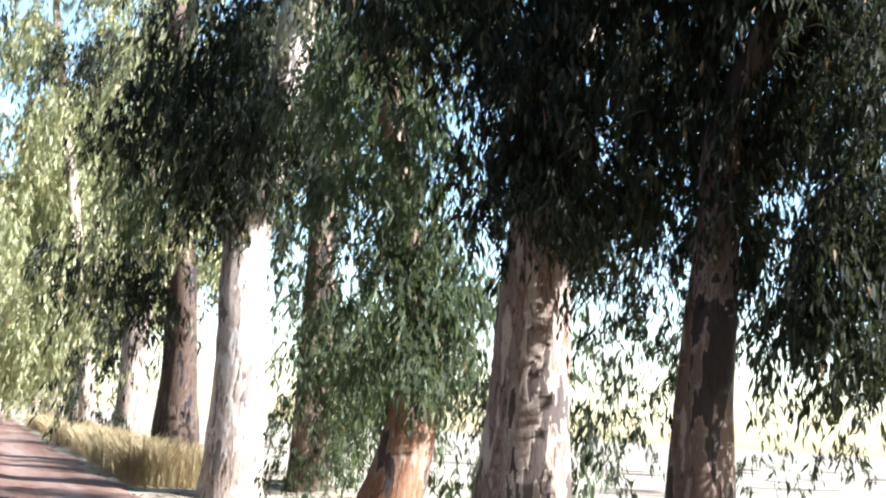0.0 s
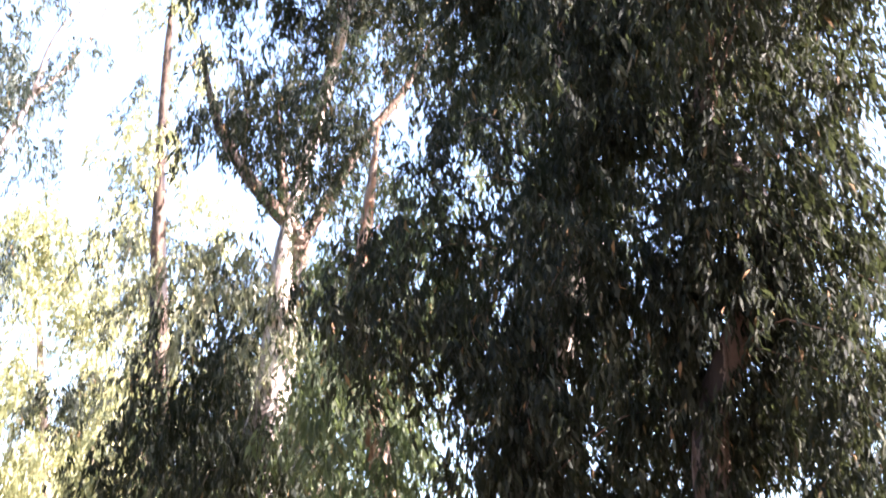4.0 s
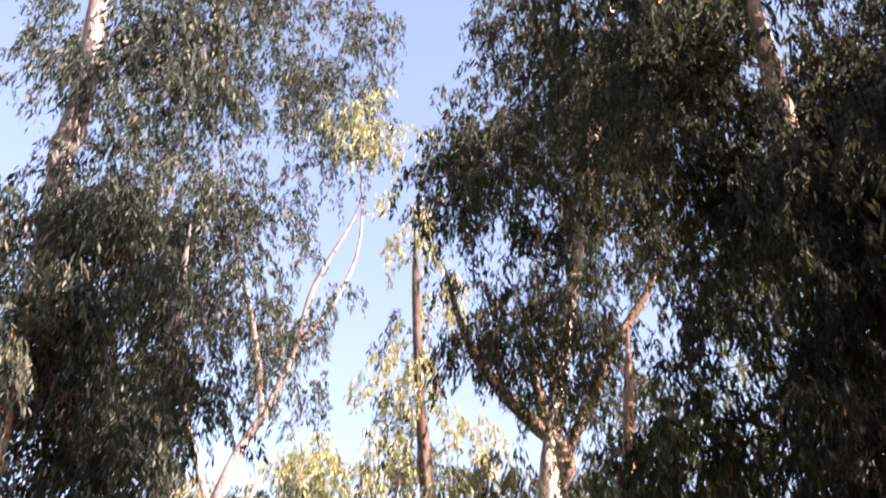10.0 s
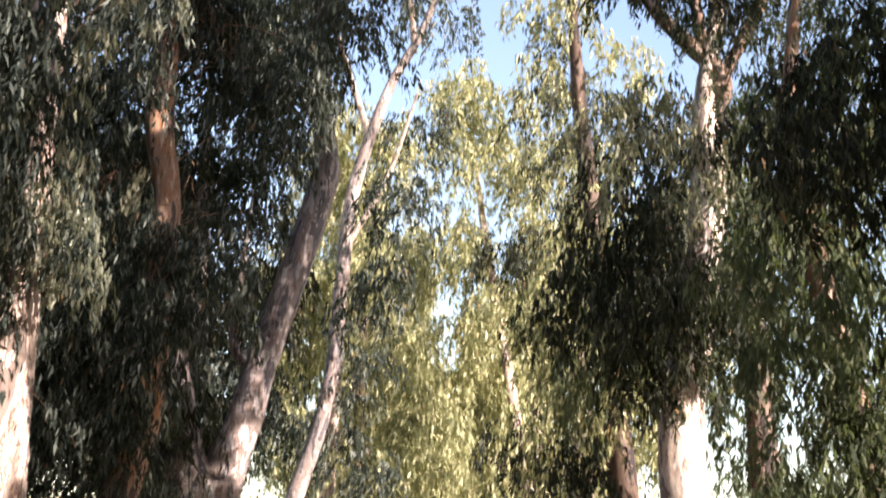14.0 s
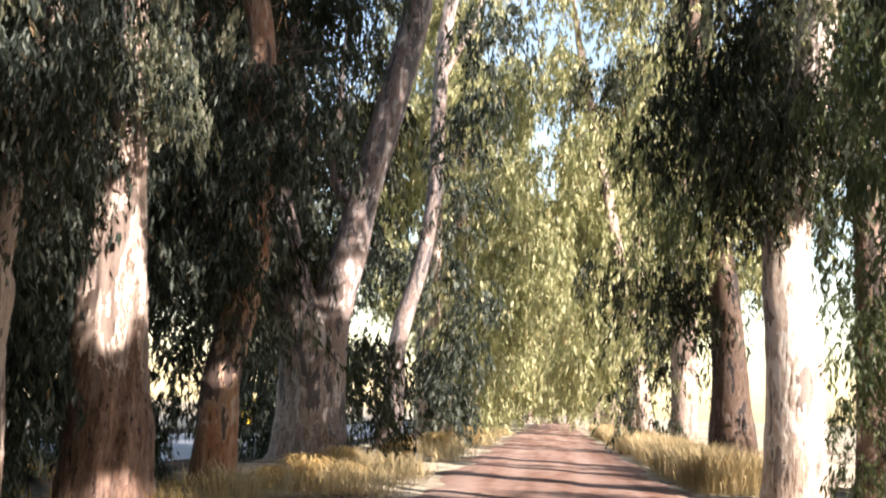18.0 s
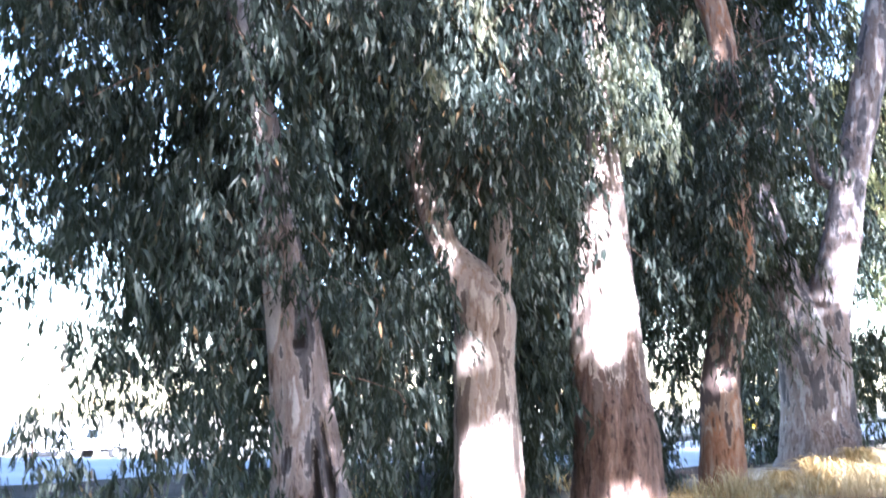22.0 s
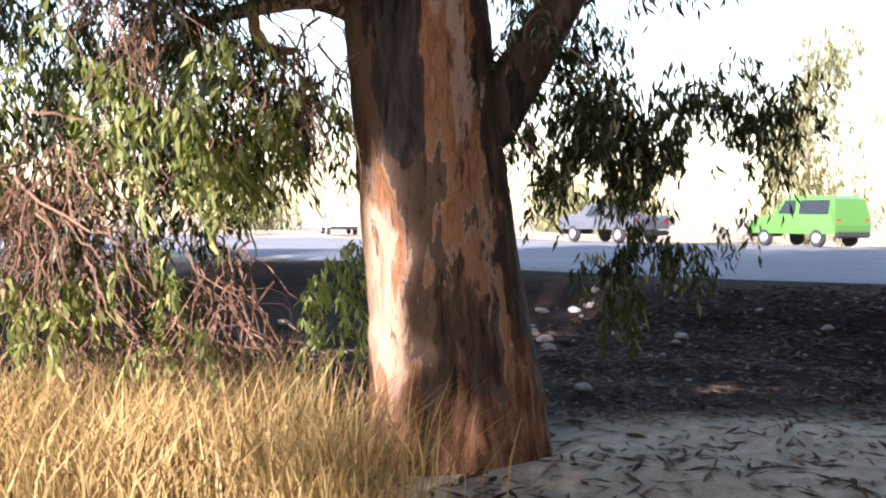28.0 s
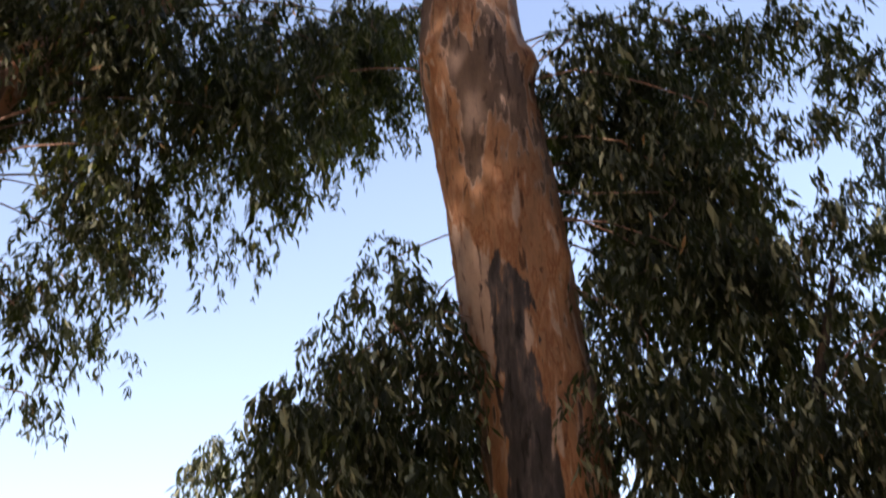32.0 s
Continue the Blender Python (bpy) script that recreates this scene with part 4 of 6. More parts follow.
A_STEMS += [[(-6.41, 11.88, 2.83, 0.223), (-6.33, 11.92, 3.39, 0.154), (-6.29, 11.94, 4.1, 0.134), (-6.32, 11.93, 4.97, 0.107), (-5.85, 12.17, 6.76, 0.097), (-5.54, 12.31, 7.7, 0.076), (-5.52, 12.32, 8.7, 0.055)]]
A_CLUMPS = [(-6.4, 11.9, 5, 0.43, 0.9), (-6.5, 13.4, 5.2, 0.51, 1), (-7.4, 12.8, 5.9, 0.48, 0.9), (-6.9, 10.9, 5.8, 0.42, 1), (-6.1, 12.9, 3.9, 0.3, 0.9), (-6.4, 13, 2.5, 0.34, 0.7), (-7.9, 11.6, 4.1, 0.44, 1), (-7.5, 11.4, 6.9, 0.45, 0.8), (-6.5, 11.3, 7.5, 0.52, 0.8), (-6.2, 11.7, 8.4, 0.61, 0.9), (-6.8, 11, 8.2, 0.6, 0.8), (-5.7, 11.1, 4.8, 0.4, 1), (-5.9, 12.5, 5.9, 0.45, 0.8), (-5.2, 12, 6.6, 0.43, 0.7), (-8, 12.1, 5.8, 0.47, 0.9), (-7.5, 9.9, 6.2, 0.54, 1), (-8.7, 11.9, 8.8, 0.76, 1), (-5.3, 13.1, 8.8, 0.65, 0.8)]
A_CLUMPS += [(-7.9, 12.5, 8.7, 0.59, 0.8), (-8, 12.3, 6.7, 0.56, 0.8), (-4.7, 13.9, 5.6, 0.39, 0.9)]
Q0_STEMS = [[(-6.48, 8.39, 0.34, 0.412), (-6.53, 8.35, 1.02, 0.35), (-6.58, 8.31, 1.7, 0.289), (-6.63, 8.27, 2.34, 0.262), (-6.75, 8.18, 3.27, 0.199), (-6.83, 8.1, 4.15, 0.157), (-7.09, 7.88, 5.8, 0.147), (-7.02, 7.94, 6.95, 0.122), (-7.1, 7.87, 6.99, 0.104), (-7, 7.96, 8.78, 0.086)]]
Q0_CLUMPS = [(-7.6, 7.8, 3.7, 0.51, 1), (-7.2, 6.4, 3.3, 0.4, 0.9), (-8.2, 7.7, 2.7, 0.44, 0.9), (-7.6, 6.5, 2.3, 0.28, 0.8), (-7, 7.5, 2.8, 0.35, 1), (-7.5, 8.1, 2.1, 0.34, 0.9), (-6.1, 8.9, 2.7, 0.45, 1), (-5.8, 8.8, 1.8, 0.38, 1), (-6.7, 9.5, 1, 0.3, 1), (-7.7, 7.8, 1.8, 0.25, 0.8), (-7.7, 7, 1.8, 0.19, 0.6), (-6.2, 8.1, 3.2, 0.27, 0.9), (-6.8, 9.3, 5.1, 0.37, 1), (-7.5, 7.6, 4.7, 0.51, 1), (-8.5, 7.4, 4.9, 0.48, 1), (-5.4, 8.9, 1.9, 0.16, 0.8), (-6.9, 7.4, 1.2, 0.21, 0.5), (-7.5, 7.7, 8.4, 0.79, 1)]
Q0_CLUMPS += [(-7.9, 8.2, 6.5, 0.77, 1), (-6.7, 7.4, 4.7, 0.59, 1), (-8.5, 7.5, 5.5, 0.49, 0.9), (-7.3, 9, 5.9, 0.57, 1), (-7.1, 8.9, 7.7, 0.73, 1)]
Q0b_CLUMPS = [(-8.4, 7.7, 7.7, 0.67, 1), (-7.4, 6.2, 7.9, 0.48, 0.9), (-6.3, 9, 6, 0.55, 1), (-6.6, 9.4, 9.2, 0.78, 0.9), (-7.8, 5.9, 6.9, 0.34, 0.8), (-7.9, 6.5, 4.3, 0.27, 0.8), (-8, 6.4, 5.2, 0.39, 0.9), (-8.7, 6.4, 3.7, 0.31, 0.8), (-8.4, 6.4, 3.1, 0.27, 0.8), (-8.2, 6.8, 6.3, 0.66, 1), (-9.3, 6.4, 7, 0.45, 0.8), (-8.3, 4.9, 7.1, 0.34, 0.7), (-8.2, 5.3, 6.5, 0.23, 0.7), (-8.8, 4.6, 8.3, 0.31, 0.7), (-4.8, 8.7, 7.3, 0.53, 0.8)]
N_STEMS = [[(-7.4, 1.25, -0.17, 0.684), (-7.41, 1.17, 0.36, 0.587), (-7.42, 1.1, 1.09, 0.534), (-7.43, 1.03, 1.71, 0.513), (-7.44, 0.97, 2.33, 0.5), (-7.45, 0.9, 3.06, 0.492), (-7.46, 0.78, 3.76, 0.466), (-7.47, 0.69, 4.71, 0.472), (-7.48, 0.59, 5.35, 0.458), (-7.48, 0.49, 6.38, 0.462), (-7.49, 0.38, 7.24, 0.473), (-7.5, 0.27, 8.12, 0.486), (-7.5, 0.24, 8.88, 0.43), (-7.5, 0.21, 10.84, 0.368)]]
N_STEMS += [[(-7.38, 1.33, 2.2, 0.213), (-7.34, 1.54, 2.51, 0.179), (-7.3, 1.71, 2.78, 0.152), (-7.26, 1.88, 3.08, 0.134), (-7.21, 2.06, 3.42, 0.123), (-7.19, 2.13, 3.53, 0.1), (-7.14, 2.29, 3.96, 0.081), (-7.08, 2.49, 4.43, 0.062)]]
N_STEMS += [[(-7.48, 0.53, 2.91, 0.078), (-7.49, 0.42, 3, 0.071), (-7.5, 0.18, 3.07, 0.067), (-7.5, -0.05, 3.04, 0.067), (-7.49, -0.31, 2.97, 0.049), (-7.47, -0.61, 2.88, 0.031)]]
N_STEMS += [[(-7.5, -0.21, 3.06, 0.039), (-7.5, -0.16, 2.76, 0.043), (-7.5, 0.07, 2.72, 0.027)]]
N_CLUMPS = [(-6.9, -0.8, 4.4, 0.42, 1), (-8.1, -1.6, 4.6, 0.32, 1), (-8.1, -0.5, 4.6, 0.49, 1), (-7, -0.1, 3.6, 0.3, 1), (-7.6, -0.6, 3.8, 0.37, 0.8), (-7.1, -1.5, 3.7, 0.2, 0.8), (-7.1, 1.7, 4.4, 0.48, 1), (-6.9, 2.5, 4.4, 0.45, 1), (-7.4, 2.4, 3.9, 0.33, 1), (-7.2, 2.9, 3.9, 0.25, 0.8), (-7.2, 1.6, 3.7, 0.24, 0.9), (-6.7, 2.4, 3.2, 0.19, 0.8), (-7.3, -0.4, 5.1, 0.46, 1), (-6.9, -1, 4.5, 0.39, 1), (-7.6, -0.5, 6.1, 0.23, 0.8), (-7.7, 1.6, 8, 0.42, 0.9), (-7.2, 1.8, 6.5, 0.55, 1), (-6.5, 2.4, 6.8, 0.31, 0.8)]
Nb_CLUMPS = [(-7, -0.8, 2.1, 0.33, 0.8), (-7.4, 0.1, 2.3, 0.25, 0.8), (-7.6, -1.6, 2.5, 0.24, 0.7), (-7.8, -1.9, 2, 0.29, 0.8), (-7.3, -1, 1.3, 0.29, 0.7), (-7.8, -1.9, 1.2, 0.31, 0.8), (-7.8, 0.3, 1.2, 0.17, 0.8), (-7.4, -0.9, 0.8, 0.19, 0.8), (-7.4, -0.2, 2.4, 0.23, 0.7), (-7.3, 2, 2.4, 0.2, 0.8), (-7.5, 2.4, 2.2, 0.26, 0.9), (-7, 2.7, 2.4, 0.19, 0.8), (-7.4, 2.5, 1.8, 0.2, 0.8), (-7.2, 2.3, 1.4, 0.19, 0.8), (-6.7, 2.7, 1.5, 0.1, 0.8), (-7, 3.1, 2.5, 0.15, 0.7), (-7.8, -0.6, 1.7, 0.24, 0.6), (-6.8, -1.2, 1.7, 0.21, 0.6)]
Nb_CLUMPS += [(-7.2, 1.8, 1.9, 0.15, 0.8)]
Nc_CLUMPS = [(-7.2, 2.2, 5.7, 0.53, 1), (-7.7, 2.9, 5.4, 0.47, 1), (-8.1, 1.9, 5.2, 0.56, 1), (-6.9, 2.9, 6, 0.31, 0.8), (-7.8, 2.7, 8.5, 0.28, 0.7), (-7.9, 2, 4.8, 0.49, 1), (-6.8, 2.6, 4.4, 0.44, 1), (-7, 3.1, 5, 0.34, 0.9), (-7.1, -0.2, 4, 0.42, 0.9), (-8.2, -0.1, 5.3, 0.55, 1), (-7.6, 2.2, 5.6, 0.5, 1), (-7.8, 2.9, 5.8, 0.43, 0.8), (-7.7, 2.5, 4.7, 0.4, 0.9), (-7.3, 3.1, 5.1, 0.27, 0.8), (-7.7, 2.1, 6.7, 0.39, 0.7), (-7.5, 2.2, 3.9, 0.25, 0.8), (-6.3, 3.2, 4.9, 0.28, 0.7), (-6.7, 4.1, 5.3, 0.27, 0.7)]
Nc_CLUMPS += [(-6.2, 3, 3.9, 0.21, 0.8), (-6.6, 2.7, 3.5, 0.17, 0.8), (-6.8, 1.5, 2.8, 0.15, 0.8), (-7, -0.3, 3.3, 0.3, 0.8), (-7.1, -0.4, 2.7, 0.29, 0.8)]
N2_STEMS = [[(-7.84, -4.43, -0.32, 0.474), (-7.6, -4.82, 2.98, 0.398), (-7.55, -4.9, 5.94, 0.334), (-7.97, -4.18, 8.31, 0.231), (-8.52, -2.91, 9.91, 0.126)]]
N2_CLUMPS = [(-8.9, -4.1, 9.1, 0.7, 1), (-8, -2.8, 7.6, 0.48, 1), (-8, -2, 8, 0.54, 1), (-9.5, -1.8, 10.1, 0.66, 1), (-8, -2.7, 9, 0.63, 1), (-9.7, -1, 10.2, 0.6, 0.9), (-9.3, -1.1, 9, 0.37, 0.8), (-9, -3.7, 7.7, 0.41, 0.9), (-9.5, -2.7, 7.6, 0.27, 0.8), (-9, -2, 7.1, 0.19, 0.8), (-9.1, -3.1, 6.2, 0.15, 0.9), (-7.6, -3.2, 5, 0.21, 0.9), (-8.7, -3.9, 6.6, 0.33, 1), (-8.1, -4.2, 9.3, 0.74, 1), (-8.5, -4.2, 9.3, 0.56, 1), (-7.7, -3.2, 8.9, 0.51, 1), (-9.4, -1.9, 8.9, 0.37, 0.8), (-9.5, -2.6, 8.2, 0.31, 0.8)]
N2_CLUMPS += [(-7.9, -2.7, 6.6, 0.22, 0.8)]
Nd_CLUMPS = [(-7, -1.2, 3.3, 0.23, 0.8), (-7.3, -1.6, 3.6, 0.18, 0.8), (-7.8, -0.8, 2.9, 0.25, 0.8), (-7, -0.3, 2.6, 0.25, 0.8), (-6.8, -1.4, 2.6, 0.2, 0.7), (-6.8, -1.8, 2.2, 0.2, 0.8), (-7.4, -1.6, 2.3, 0.23, 0.9), (-7.7, -1.2, 2.2, 0.28, 0.9), (-7.2, -0.6, 2.1, 0.3, 1), (-7.2, -0.1, 2.2, 0.26, 1), (-7.2, 0.2, 2.5, 0.15, 0.9), (-6.9, -1.9, 2.8, 0.13, 0.6), (-7.2, -0.9, 2.5, 0.23, 0.8), (-6.7, -1.1, 2.2, 0.21, 0.8), (-7.4, -0.5, 2, 0.23, 0.8), (-7.8, -2.1, 1.5, 0.29, 0.9), (-7.1, -1.4, 1.2, 0.19, 0.7)]
Ne_CLUMPS = [(-8, 2, 2.8, 0.3, 0.9), (-7, 2.2, 2.4, 0.27, 0.9), (-7.6, 2.9, 2.5, 0.21, 0.9), (-8, 2.3, 2.1, 0.26, 0.9), (-7.9, 1.8, 2.2, 0.21, 0.9), (-7.5, 2.6, 2, 0.18, 0.8), (-7.2, 3, 2.6, 0.16, 0.8), (-7.8, 2.1, 3, 0.17, 0.8), (-8.2, 2.3, 4.4, 0.41, 0.9), (-7.2, 1.4, 4.6, 0.24, 0.9), (-6.7, 2.8, 4.2, 0.32, 0.9), (-7.8, 2.8, 3.8, 0.26, 0.8), (-7.6, 2, 2.7, 0.16, 0.8), (-7.2, 3.1, 2.4, 0.24, 0.8), (-7.4, 3.6, 2.4, 0.19, 0.7)]
R2c_CLUMPS = [(4.1, 13.2, 5.5, 0.55, 0.9), (4.6, 13.3, 6.7, 0.65, 0.75), (4.9, 13, 7.8, 0.7, 0.75), (5.7, 13.9, 9.6, 0.83, 0.75), (4.3, 13.5, 8.2, 0.48, 0.8), (5.1, 13, 5.2, 0.63, 0.9), (4.9, 14.5, 4.7, 0.56, 0.8), (4.4, 15.4, 7.3, 0.44, 0.8), (3.9, 13.6, 4.6, 0.45, 0.9), (4.6, 14.6, 3.9, 0.48, 0.7), (4.2, 13.9, 3.1, 0.37, 0.6), (4.1, 15.2, 3.8, 0.37, 0.8), (5.8, 13.8, 7.1, 0.74, 0.75)]
Rf_CLUMPS = [(5.2, 9.2, 6.6, 0.45, 1), (5.3, 9.1, 9.8, 0.55, 1), (5, 8.7, 6.5, 0.43, 1), (5.8, 9.4, 8.5, 0.54, 1), (4.9, 9.7, 4.1, 0.4, 1), (4.7, 9.3, 4.9, 0.5, 1), (6.4, 8.7, 4.1, 0.34, 1), (6.5, 8.6, 3.3, 0.25, 0.8), (6.9, 9.5, 3.7, 0.28, 0.9), (6.7, 7.9, 6.2, 0.46, 1)]
R6b_CLUMPS = [(0.2, 66.5, 32.8, 1.7, 0.6), (-0.7, 60.4, 26.5, 1.34, 0.6), (2.4, 61.7, 27.2, 1.55, 0.6), (0.8, 60.2, 21.6, 1.31, 0.6), (4, 64.5, 23.9, 1.41, 0.6), (2.2, 64.4, 30.2, 1.81, 0.6), (-1.9, 61.3, 14.1, 1.29, 0.6)]
Qf_CLUMPS = [(-6.2, 7.6, 2.9, 0.26, 1), (-6.6, 7.9, 3.6, 0.35, 1), (-6.8, 8.1, 4.3, 0.39, 1), (-5.9, 7.7, 2.6, 0.17, 0.8), (-6.9, 7.8, 3.2, 0.3, 1), (-7.3, 8, 4.2, 0.4, 1), (-6.6, 7.3, 5.2, 0.43, 1), (-6.2, 7, 5.9, 0.48, 1), (-6.3, 6.9, 6.5, 0.49, 1)]
Bf_CLUMPS = [(-6.1, 15.8, 6.5, 0.41, 0.9), (-5.8, 15.8, 6, 0.27, 0.9), (-6.8, 16.4, 7, 0.38, 0.8), (-6.7, 16.1, 6.3, 0.42, 0.9), (-5.8, 14.3, 6.6, 0.46, 0.9), (-4.8, 14.5, 10.1, 0.45, 0.7), (-5.5, 14.5, 5.7, 0.31, 0.9), (-5.8, 14.1, 6.3, 0.33, 0.8)]
Cf_CLUMPS = [(-6.4, 20.9, 3.6, 0.38, 0.9), (-6.7, 21.5, 2.9, 0.3, 0.8), (-6.6, 21.7, 3.8, 0.45, 0.9), (-6, 19.1, 4.3, 0.39, 0.9), (-6.3, 21.6, 2.8, 0.28, 0.8), (-6, 19.3, 12, 0.47, 0.7), (-5.8, 19.8, 7, 0.44, 0.8), (-5.7, 21.2, 6.5, 0.52, 0.8)]
Qg_CLUMPS = [(-7.9, 4.2, 7.7, 0.33, 0.6), (-7.6, 4.7, 7.3, 0.33, 0.6), (-9.4, 4.3, 7.8, 0.31, 0.5), (-7.6, 5.3, 7.8, 0.4, 0.7), (-7.4, 5.8, 7.2, 0.34, 0.8), (-8.6, 4.9, 7, 0.23, 0.5), (-9, 4.4, 6.6, 0.23, 0.5), (-7.4, 4.7, 5.9, 0.23, 0.6), (-7.3, 5.9, 6.3, 0.32, 0.9), (-7.4, 6.1, 4.1, 0.2, 0.7)]
R4f_CLUMPS = [(6.6, 20.4, 22.5, 0.77, 1), (5.9, 19.4, 19.3, 0.66, 0.9), (6, 21, 18.8, 0.52, 0.8), (5.8, 22.7, 17.7, 0.59, 0.5), (6.3, 20.1, 14.7, 0.51, 0.6), (4.7, 21.2, 16.5, 0.54, 0.5), (5.3, 19.2, 12.4, 0.58, 0.5), (4.7, 20, 13.6, 0.49, 0.6), (4.6, 21.7, 12, 0.57, 0.7), (4.8, 19.3, 9.8, 0.55, 0.7), (5.1, 22.6, 9.8, 0.63, 0.8)]
R4g_CLUMPS = [(6.5, 21.7, 20.8, 0.84, 1), (5.3, 18.6, 15.7, 0.52, 0.8), (6.9, 21.8, 23.7, 0.9, 1), (5.3, 19.8, 14.6, 0.5, 0.5), (5.8, 21.4, 13.8, 0.59, 0.5), (6.9, 21, 18.6, 0.64, 0.8), (4.9, 19.6, 20.1, 0.7, 0.8), (7.3, 20.5, 20.5, 0.89, 1), (5, 21.1, 18.6, 0.57, 0.6), (4.8, 21.7, 16.3, 0.55, 0.5)]
L1_CLUMPS = [(-12.2, 36.5, 39.2, 1.94, 0.5), (-11.4, 40.9, 44.9, 1.87, 0.5), (-9.5, 43, 48.6, 1.99, 0.4), (-11.4, 40.2, 38.2, 1.72, 0.5), (-3.7, 40.5, 45.6, 1.85, 0.4), (-2, 37.3, 44.4, 1.46, 0.4), (-2.9, 40.2, 38.9, 1.41, 0.4), (-2.2, 39.2, 24, 1.16, 0.4), (-1, 42.1, 28.2, 1.03, 0.35), (0.6, 41.8, 30, 1.04, 0.35), (-4.7, 40.7, 36, 1.65, 0.5), (-6.2, 37.3, 32.6, 1.51, 0.5), (-7.1, 41, 28.5, 1.53, 0.5), (-7.9, 40.7, 24.3, 1.46, 0.6)]
R1b_CLUMPS = [(6.8, 6.9, 4.9, 0.47, 0.8), (7.9, 7.8, 4.6, 0.44, 0.8), (7.3, 7.7, 3.9, 0.34, 0.8), (6.8, 6.7, 3.3, 0.18, 0.8), (7.5, 8.3, 3.5, 0.26, 0.8), (6.3, 7.2, 3.5, 0.3, 0.9), (7.2, 6.9, 5.6, 0.47, 0.8), (6.3, 8.7, 4, 0.31, 1), (5.7, 8.8, 3.3, 0.22, 0.9), (5.6, 8.8, 2.8, 0.14, 0.8), (6.3, 8.5, 3.2, 0.22, 0.8), (4.9, 9, 3.7, 0.27, 0.9), (5, 8.5, 3, 0.17, 0.8), (6.8, 6.8, 2.9, 0.13, 0.8), (6.4, 6.9, 2.7, 0.11, 0.7), (6.8, 8.3, 3.3, 0.19, 0.8), (4.9, 9.6, 4.1, 0.29, 0.9), (4.3, 9.5, 3.9, 0.27, 1)]
Qh_CLUMPS = [(-9.1, 5, 6.7, 0.45, 0.7), (-8.5, 4.5, 5.6, 0.3, 0.6), (-7.9, 5.1, 6.2, 0.43, 0.8), (-7.8, 5.7, 6.2, 0.5, 0.9), (-8.3, 6.7, 6.2, 0.54, 1), (-7, 5.7, 4.8, 0.39, 1), (-7.7, 6.2, 4.2, 0.34, 0.8), (-7.5, 5.7, 3.7, 0.22, 0.7), (-8.3, 6.3, 5.8, 0.29, 0.7), (-7.9, 5.4, 5.8, 0.22, 0.6), (-7.5, 6, 3.5, 0.25, 0.8)]
Ng_CLUMPS = [(-7.3, 1.3, 8.3, 0.46, 1), (-7.6, 1, 7.6, 0.3, 1), (-7.9, 1.3, 7, 0.35, 1), (-7.2, 1.6, 5.9, 0.4, 1), (-7.6, 2.9, 8.5, 0.44, 1), (-6.7, 2, 7, 0.32, 0.8), (-7.1, 1.4, 5.3, 0.34, 1), (-6.9, 1.2, 4.5, 0.31, 1), (-6.4, 2.7, 6.4, 0.35, 0.8), (-7.9, -1.2, 8.3, 0.32, 1), (-7.9, -0.7, 9, 0.34, 1), (-7.1, -0.4, 5.4, 0.33, 1), (-7.1, -0.7, 5, 0.28, 1), (-7.4, -0.3, 4.7, 0.29, 1), (-7.9, -0, 6.1, 0.19, 0.8), (-8, 0.2, 4.6, 0.31, 1), (-7.1, 3.5, 7.7, 0.36, 0.8), (-7.2, 2.6, 5.9, 0.36, 1)]
Af_CLUMPS = [(-6.5, 10, 8.8, 0.47, 0.8), (-6.5, 10.7, 8.4, 0.48, 0.8), (-6, 10.5, 9.1, 0.51, 0.8), (-7.2, 10.7, 7.9, 0.44, 0.8), (-6.3, 11.4, 7.7, 0.41, 0.8), (-6, 10.5, 6.4, 0.37, 0.8), (-6.8, 10.1, 6.3, 0.34, 0.8), (-5.8, 12.2, 8.9, 0.47, 0.8), (-6.2, 9.8, 5.3, 0.28, 0.8), (-7, 11.6, 10.8, 0.59, 0.8), (-7.9, 11.4, 9, 0.48, 0.8), (-7.5, 11.8, 7.6, 0.39, 0.8)]
Nh_CLUMPS = [(-7.8, 1.7, 3.5, 0.21, 1), (-8.1, 1.9, 3.1, 0.19, 1), (-8.1, 2, 3.4, 0.22, 1), (-8.2, 1.7, 4, 0.22, 1), (-8.5, 2.2, 4, 0.28, 1), (-8, 1.7, 2.6, 0.17, 1)]
Qi_CLUMPS = [(-8.2, 7.8, 4.7, 0.6, 1), (-8.8, 7.6, 4.4, 0.55, 1), (-7, 7.2, 3.6, 0.42, 1), (-8.6, 8, 3.4, 0.49, 1), (-8.8, 7.4, 3.4, 0.42, 1), (-7.7, 8, 2.8, 0.4, 1), (-8.1, 7.7, 2.5, 0.35, 1), (-7.5, 8.1, 3.2, 0.34, 1), (-7.8, 6.9, 2.3, 0.22, 0.8), (-7.7, 8.1, 1.9, 0.29, 1), (-6.8, 7.5, 2.3, 0.21, 1), (-8.7, 6.9, 4.7, 0.47, 1), (-8.4, 7.7, 1.8, 0.24, 0.7)]
R4h_CLUMPS = [(2.7, 20.3, 10.9, 0.69, 0.8), (3.9, 20.6, 11.3, 0.71, 0.8), (5.2, 22, 11.2, 0.76, 0.8), (5.9, 21.5, 11.6, 0.63, 0.8), (3.1, 19, 9.4, 0.53, 0.8), (4.6, 21.4, 9.9, 0.6, 0.8), (5.3, 20.5, 12.2, 0.49, 0.7), (4.8, 18.2, 9, 0.52, 0.8)]
